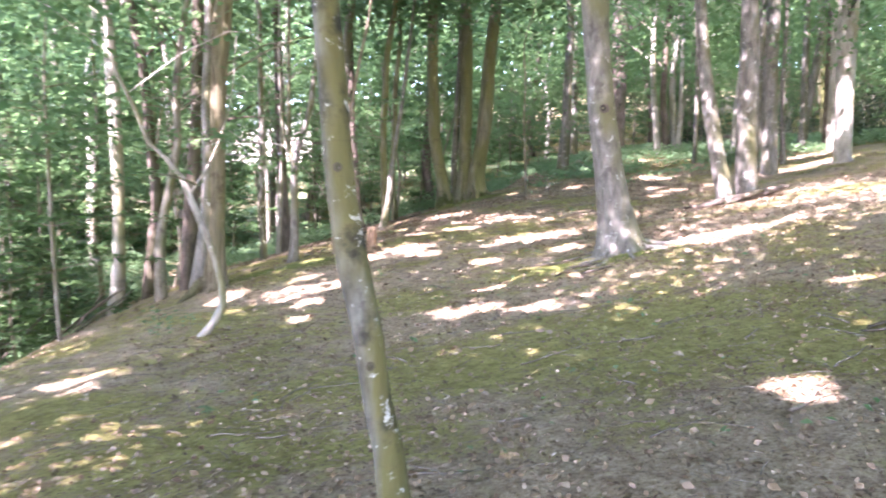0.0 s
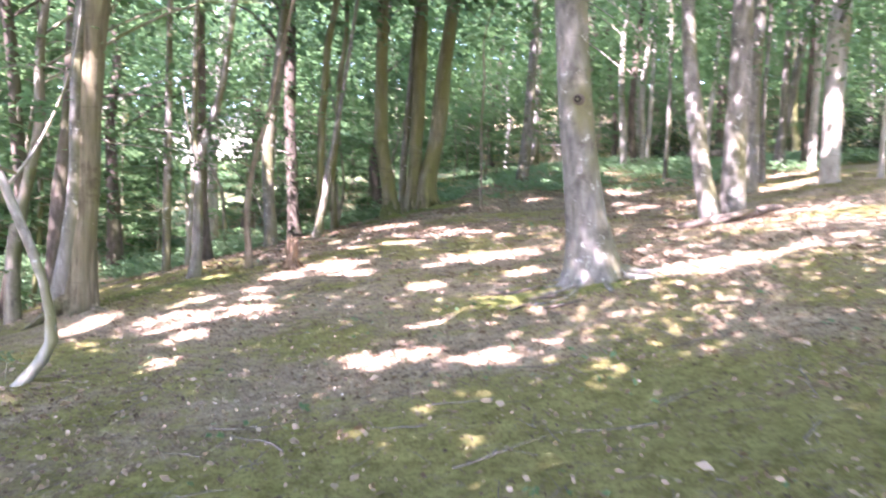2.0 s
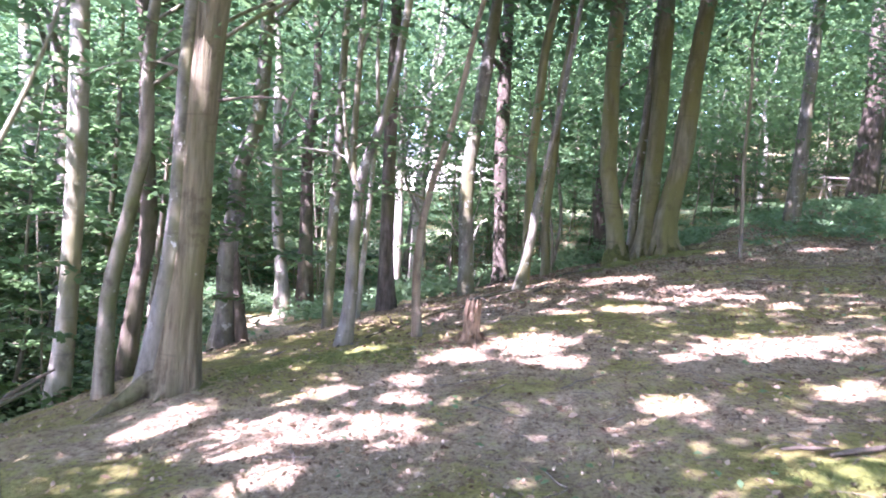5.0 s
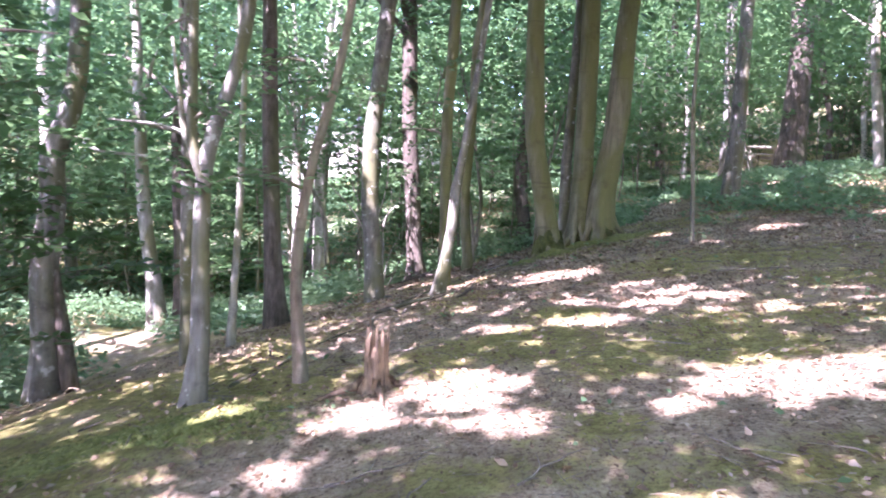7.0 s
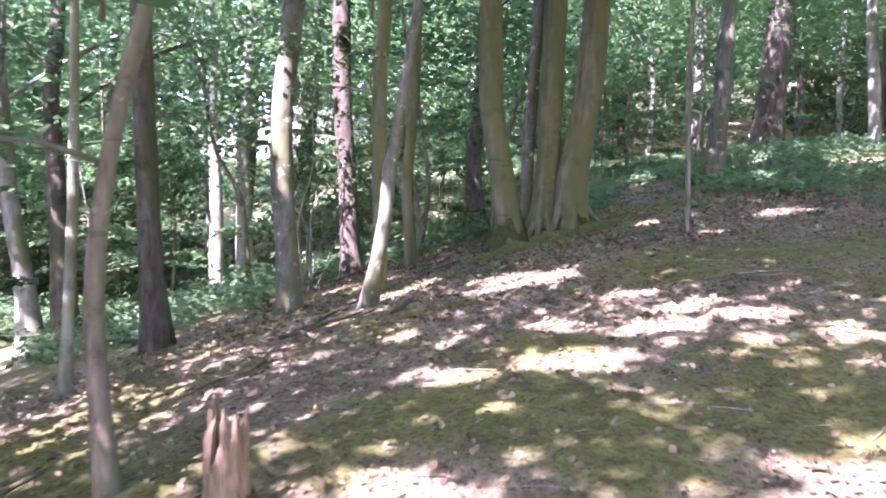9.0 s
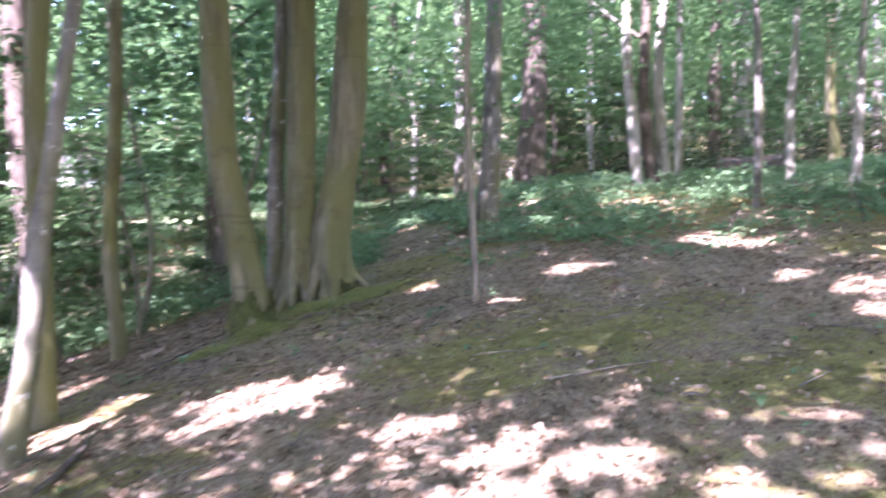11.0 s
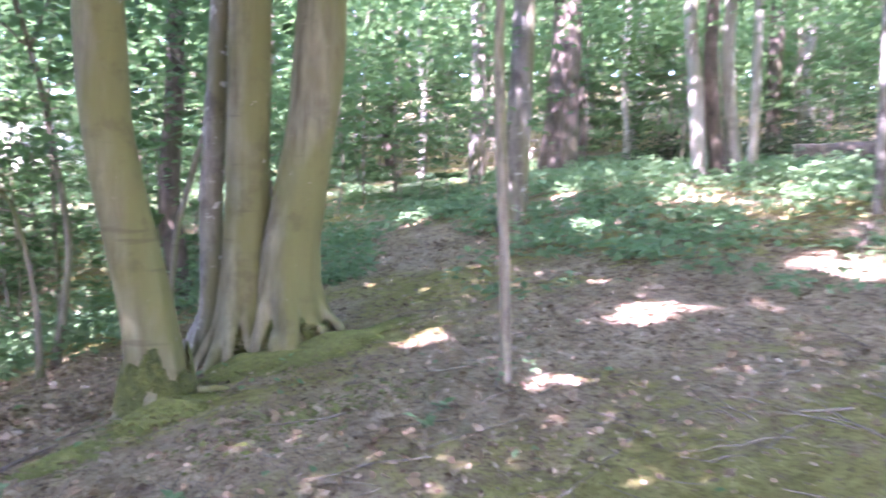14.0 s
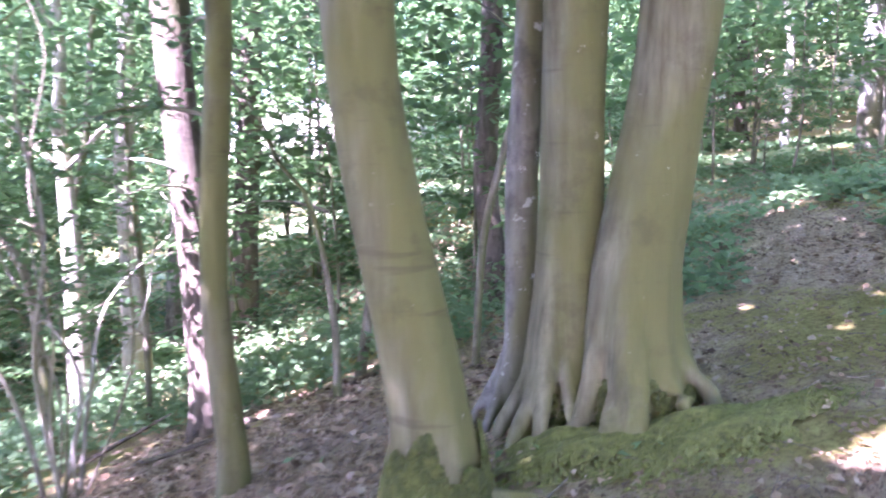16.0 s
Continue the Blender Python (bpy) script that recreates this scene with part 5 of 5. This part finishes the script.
for x, y in np.concatenate([scatter(-2.2, 5.5, 2.6, 20.5, 150, TW), scatter(-1.6, 4.0, 3.0, 6.5, 50, TW), scatter(-0.6, 4.5, 15.0, 19.0, 80, TW)]):
    if x > edge_x(y) - 0.6:
        twig(x, y, TW.uniform(0.12, 0.6), TW.uniform(0, 3.14), TW.uniform(0.003, 0.009))
twig(2.2, 15.8, 0.85, 0.2, 0.013)
twig(2.05, 4.0, 0.5, 0.7, 0.012)


p = scatter(-3, 6, 1.6, 20.5, 2600, TW)
p = p[p[:, 0] > edge_x(p[:, 1]) - 0.5]
n = len(p)
length, az, rad = TW.uniform(0.05, 0.26, n), TW.uniform(0, 6.28, n), TW.uniform(0.0018, 0.0045, n)
ring = np.linspace(0, 2 * math.pi, 4, endpoint=False)
vs = []
for f in (-0.5, 0.05, 0.5):
    px, py = p[:, 0] + np.cos(az) * length * f, p[:, 1] + np.sin(az) * length * f + (f == 0.05) * 0.08 * length
    pz = land(px, py) + rough(px, py) + TW.uniform(0.003, 0.022, n)
    w = rad * (1.0 - 0.5 * (f + 0.5))
    vs.append(np.stack([px[:, None] - (w * np.sin(az))[:, None] * np.cos(ring), py[:, None] + (w * np.cos(az))[:, None] * np.cos(ring), pz[:, None] + w[:, None] * np.sin(ring)], -1))
k = np.arange(4)
one = np.concatenate([np.stack([i * 4 + k, i * 4 + (k + 1) % 4, (i + 1) * 4 + (k + 1) % 4, (i + 1) * 4 + k], -1) for i in range(2)])
tagged(new("twig_litter", mesh_from("twig_litter", np.stack(vs, 1).reshape(-1, 3), (one[None] + 12 * np.arange(n)[:, None, None]).reshape(-1, 4), TWIG)),
       "thin broken dead twigs strewn over moss and leaves", "twigs", kind="stuff")


# ---- dark evergreen bushes at the back ----
EV = np.random.default_rng(99)


def bush(x, y, wide, high):
    thing = tagged(new("bush"), "dense dark evergreen bush under the trees", "bush", "evergreen bushes")
    thing.location = (x, y, land1(x, y))
    n = 150
    a, u, w = EV.uniform(0, 6.28, n), np.sqrt(EV.uniform(0, 1, n)), EV.uniform(0.05, 1, n)
    top = high * (1 - 0.6 * u ** 2) * (0.8 + 0.25 * np.sin(3 * a))
    cs = np.stack([wide * u * np.cos(a), wide * 0.6 * u * np.sin(a), top * w], -1)
    v, q = leaf_quads(spray(cs, 24, 0.32, EV, 0.08), 0.085, EV, 0.6)
    tagged(part("foliage", mesh_from("foliage", v, q, LEAF_DARK), thing), kind="stuff")
    for k in range(4):
        e = EV.normal(0, 0.3, 2) * wide * 0.6
        lp = smooth_path([(0, 0, -0.1, 0.03), (e[0] * 0.4, e[1] * 0.4, high * 0.4, 0.022), (e[0], e[1], high * 0.8, 0.01)], 0.2)
        v, q, _ = tube(lp[:, :3], lp[:, 3], 5, 0, 0.03, k)
        part("stem", mesh_from("stem", v, q, BARK["dark"]), thing)


# the three left shrubs also put the hollow's shade into their dark leaves
for x, y, wide, high in ((13.0, 28.4, 2.2, 1.7), (10.6, 29.6, 1.8, 1.3), (12.6, 20.6, 1.6, 2.0), (15.6, 27.0, 2.0, 1.6), (-7.6, 12.9, 1.2, 1.1), (-8.8, 15.0, 1.5, 1.3), (-9.6, 12.0, 1.6, 1.6)):
    bush(x, y, wide, high)


# ---- seedlings and debris close to the walk ----
SD = np.random.default_rng(111)


def seedling(x, y, high, n, leaf):
    thing = tagged(new("seedling"), "small bright green leafy seedling in the litter", "seedling", "seedlings")
    thing.location = (x, y, land1(x, y))
    lp = smooth_path([(0, 0, -0.03, 0.004), (0.01, 0, high * 0.5, 0.003), (0.015, 0.01, high, 0.0015)], 0.05)
    v, q, _ = tube(lp[:, :3], lp[:, 3], 5, 0, 0, 1)
    part("stem", mesh_from("stem", v, q, BARK["thin"]), thing)
    a = SD.uniform(0, 6.28, n)
    rr = SD.uniform(0.02, 0.09, n) * high / 0.15
    c = np.stack([rr * np.cos(a), rr * np.sin(a), high * SD.uniform(0.4, 1.05, n)], -1)
    v, q = leaf_quads(c, leaf, SD, 0.35)
    tagged(part("foliage", mesh_from("foliage", v, q, LEAF_LOW), thing), kind="stuff")


for x, y, h, n, leaf in ((1.45, 17.55, 0.14, 9, 0.085), (1.6, 17.8, 0.1, 7, 0.07), (1.95, 18.0, 0.2, 9, 0.06), (2.1, 18.02, 0.16, 8, 0.06), (0.35, 17.4, 0.1, 6, 0.07),
                         (-2.9, 7.5, 0.3, 26, 0.06), (-3.1, 7.9, 0.34, 30, 0.06), (-2.75, 7.9, 0.22, 20, 0.055), (-0.9, 17.7, 0.14, 8, 0.07), (-0.5, 18.0, 0.12, 7, 0.07),
                         (3.1, 15.2, 0.07, 6, 0.05), (2.6, 14.9, 0.08, 6, 0.06), (0.9, 5.1, 0.05, 6, 0.05), (-1.6, 4.9, 0.06, 6, 0.07), (3.0, 19.6, 0.2, 12, 0.09), (4.4, 19.9, 0.22, 14, 0.09),
                         (5.6, 20.0, 0.24, 14, 0.1), (6.4, 19.2, 0.2, 12, 0.1), (2.3, 20.4, 0.2, 12, 0.09), (7.0, 19.6, 0.26, 16, 0.1), (3.8, 20.6, 0.28, 16, 0.1)):
    seedling(x, y, h, n, leaf)


def ground_root(thing, kind, at, rows):
    """An exposed root snaking over the ground, by rows of (x, y, rise, radius) in the world."""
    z0 = land1(*at)
    lp = smooth_path([(x - at[0], y - at[1], land1(x, y) + rise - z0, rad) for x, y, rise, rad in rows], 0.08)
    v, q, _ = tube(lp[:, :3], lp[:, 3], 7, 0, 0.08, len(rows))
    part("root", mesh_from("root", v, q, BARK[kind]), thing)


clump = ((buttressed, "moss", (0.92, 19.93)), (dark_stem, "moss", (0.52, 20.03)), (side_stem, "grey", (0.25, 20.26)))
for (thing, kind, at), turns, size in zip(clump, ((-140, -113, -88, -55, -20), (-158, -128, -100, -72), (-165, -120)), (1.0, 0.85, 0.6)):
    for k, deg in enumerate(turns):
        ca, sa = math.cos(radians(deg)), math.sin(radians(deg))
        hi = (0.95 - 0.3 * (k % 2) - 0.1 * (k % 3)) * (0.6 if deg > -60 or deg < -150 else 1)
        ca, sa = ca + 0.05 * math.sin(k * 2.3), sa + 0.05 * math.cos(k * 1.7)
        ground_root(thing, kind, at, [(at[0] + ca * d * size, at[1] + sa * d * size, rise * size, rad * size) for d, rise, rad in
                                      ((0.08, hi, 0.03), (0.175, hi * 0.62, 0.045), (0.26, hi * 0.34, 0.055), (0.345, 0.09, 0.05 + 0.01 * (k % 2)), (0.4 + 0.05 * (k % 2), -0.04, 0.045), (0.5 + 0.08 * (k % 3), -0.13, 0.03))])
b = (2.36, 9.55)
ground_root(old_beech, "dark", b, [(2.2, 9.4, 0.08, 0.045), (1.9, 9.3, 0.01, 0.03), (1.65, 9.35, 0.005, 0.022), (1.4, 9.15, -0.01, 0.02)])
ground_root(old_beech, "dark", b, [(2.2, 9.35, 0.06, 0.04), (1.95, 9.1, 0.0, 0.026), (1.7, 9.0, 0.0, 0.02), (1.5, 9.05, -0.02, 0.02)])
ground_root(old_beech, "grey", b, [(2.6, 9.5, 0.1, 0.06), (2.85, 9.5, 0.01, 0.04), (3.1, 9.6, -0.01, 0.025), (3.3, 9.62, -0.03, 0.02)])
l3 = (-3.42, 10.5)
ground_root(leaning, "grey", l3, [(-3.5, 10.4, 0.2, 0.1), (-3.6, 10.15, 0.06, 0.07), (-3.65, 9.9, 0.0, 0.04), (-3.7, 9.7, -0.04, 0.02)])


for thing in (buttressed, dark_stem, side_stem, booted, old_beech, leaning):
    fuse(thing)


def hazel(x, y, stems, high, spread):
    """A many-stemmed shrub: thin crooked stems from one stool, each with a few leafy shoots."""
    r = np.random.default_rng(131)
    thing = tagged(new("hazel_bush"), "many-stemmed hazel shrub with thin pale stems on the bank", "shrub")
    thing.location = (x, y, land1(x, y))
    spots = []
    for k in range(stems):
        az = 6.283 * k / stems + r.uniform(-0.4, 0.4)
        e = np.array([math.cos(az), math.sin(az), 0]) * spread * r.uniform(0.35, 1.1)
        h, rad = high * r.uniform(0.55, 1.1), r.uniform(0.009, 0.022)
        kink = r.normal(0, 0.13, (3, 3)) * (1, 1, 0)
        lp = smooth_path([(*(e * 0.1 - (0, 0, 0.1)), rad), (*(e * 0.25 + kink[0] + (0, 0, h * 0.3)), rad * 0.9), (*(e * 0.55 + kink[1] + (0, 0, h * 0.6)), rad * 0.7),
                          (*(e * 0.8 + kink[2] + (0, 0, h * 0.85)), rad * 0.5), (*(e + (0, 0, h)), rad * 0.2)], 0.15)
        v, q, _ = tube(lp[:, :3], lp[:, 3], 7, 0, 0.05, k)
        part("stem", mesh_from("stem", v, q, BARK["pale" if k % 3 else "thin"]), thing)
        for j in range(4):
            b = lp[int(len(lp) * r.uniform(0.3, 0.95))]
            d = np.array([*r.normal(0, 1, 2), 0.35])
            d *= r.uniform(0.35, 0.8) / np.linalg.norm(d)
            v, q, _ = tube(np.array([b[:3], b[:3] + d * 0.5 + (0, 0, 0.03), b[:3] + d]), (b[3] * 0.5, b[3] * 0.35, 0.002), 5, 0, 0, j)
            part("shoot", mesh_from("shoot", v, q, BARK["thin"]), thing)
            spots.append(b[:3] + d * r.uniform(0.5, 1.1, (14, 1)) + r.normal(0, 0.12, (14, 3)) * (1, 1, 0.4))
    v, q = leaf_quads(np.concatenate(spots), 0.085, r, 0.35)
    tagged(part("foliage", mesh_from("foliage", v, q, LEAF), thing), kind="stuff")


hazel(-3.0, 20.6, 9, 3.6, 1.1)


def branch_wood(x, y, length, turn, rad, rise):
    """A dark broken piece of dead wood, thicker than a twig."""
    thing = tagged(new("dead_wood"), "dark broken piece of dead wood on the ground", "dead wood", "pieces of dead wood")
    xs = np.linspace(-0.5, 0.5, 7) * length
    ca, sa = math.cos(radians(turn)), math.sin(radians(turn))
    off = SD.normal(0, 0.035, 7).cumsum() * min(1, length)
    px, py = x + xs * ca - off * sa, y + xs * sa + off * ca
    z = land(px, py) + rad * 0.8 + rise * np.linspace(0, 1, 7)
    v, q, _ = tube(np.stack([px, py, z], -1), rad * np.array([0.7, 1, 1, 0.95, 0.85, 0.7, 0.35]), 8, 0, 0.12, 4)
    part("stick", mesh_from("stick", v, q, BARK["dark"]), thing)


for row in ((4.75, 12.6, 0.9, 8, 0.06, 0.05), (5.5, 12.6, 0.8, -12, 0.07, 0.06), (5.1, 12.5, 0.7, 20, 0.05, 0.1), (5.75, 12.85, 0.5, 35, 0.04, 0.1), (4.5, 12.8, 0.6, -25, 0.03, 0.0), (5.2, 12.55, 0.5, 4, 0.03, 0.0),
            (-2.3, 21.0, 1.1, -12, 0.02, 0.1), (-3.3, 21.6, 0.9, 25, 0.02, 0.25), (7.3, 19.2, 0.7, 60, 0.015, 0.4), (5.9, 19.7, 0.6, 40, 0.012, 0.3),
            (-4.6, 9.9, 1.0, 75, 0.022, 0.25), (-5.2, 10.6, 1.1, 20, 0.03, 0.3), (-5.0, 10.2, 0.9, -35, 0.018, 0.4), (-5.6, 9.6, 1.0, 50, 0.02, 0.5), (-0.9, 16.2, 0.9, 70, 0.02, 0.02), (-1.6, 15.6, 0.7, 30, 0.025, 0.05)):
    branch_wood(*row)
for y in np.linspace(11.6, 19.0, 20):
    y = y + SD.uniform(-0.15, 0.15)
    branch_wood(float(edge_x(y)) + SD.uniform(-0.2, 0.5), y, SD.uniform(0.15, 0.42), SD.uniform(20, 130), SD.uniform(0.006, 0.016), SD.uniform(0, 0.06))
for row in ((1.6, 9.6, 0.45, 10, 0.016, 0.02), (1.75, 9.15, 0.4, -20, 0.018, 0.01), (1.5, 8.95, 0.35, 35, 0.014, 0.02), (1.3, 9.65, 0.3, -5, 0.012, 0.0), (1.85, 8.8, 0.4, 5, 0.016, 0.0), (1.4, 9.3, 0.3, 60, 0.012, 0.03),
            (3.25, 5.15, 0.6, 15, 0.012, 0.03), (3.1, 4.9, 0.5, -30, 0.01, 0.05), (3.4, 5.3, 0.45, 50, 0.01, 0.06), (3.2, 5.0, 0.4, 80, 0.009, 0.08)):
    branch_wood(*row)
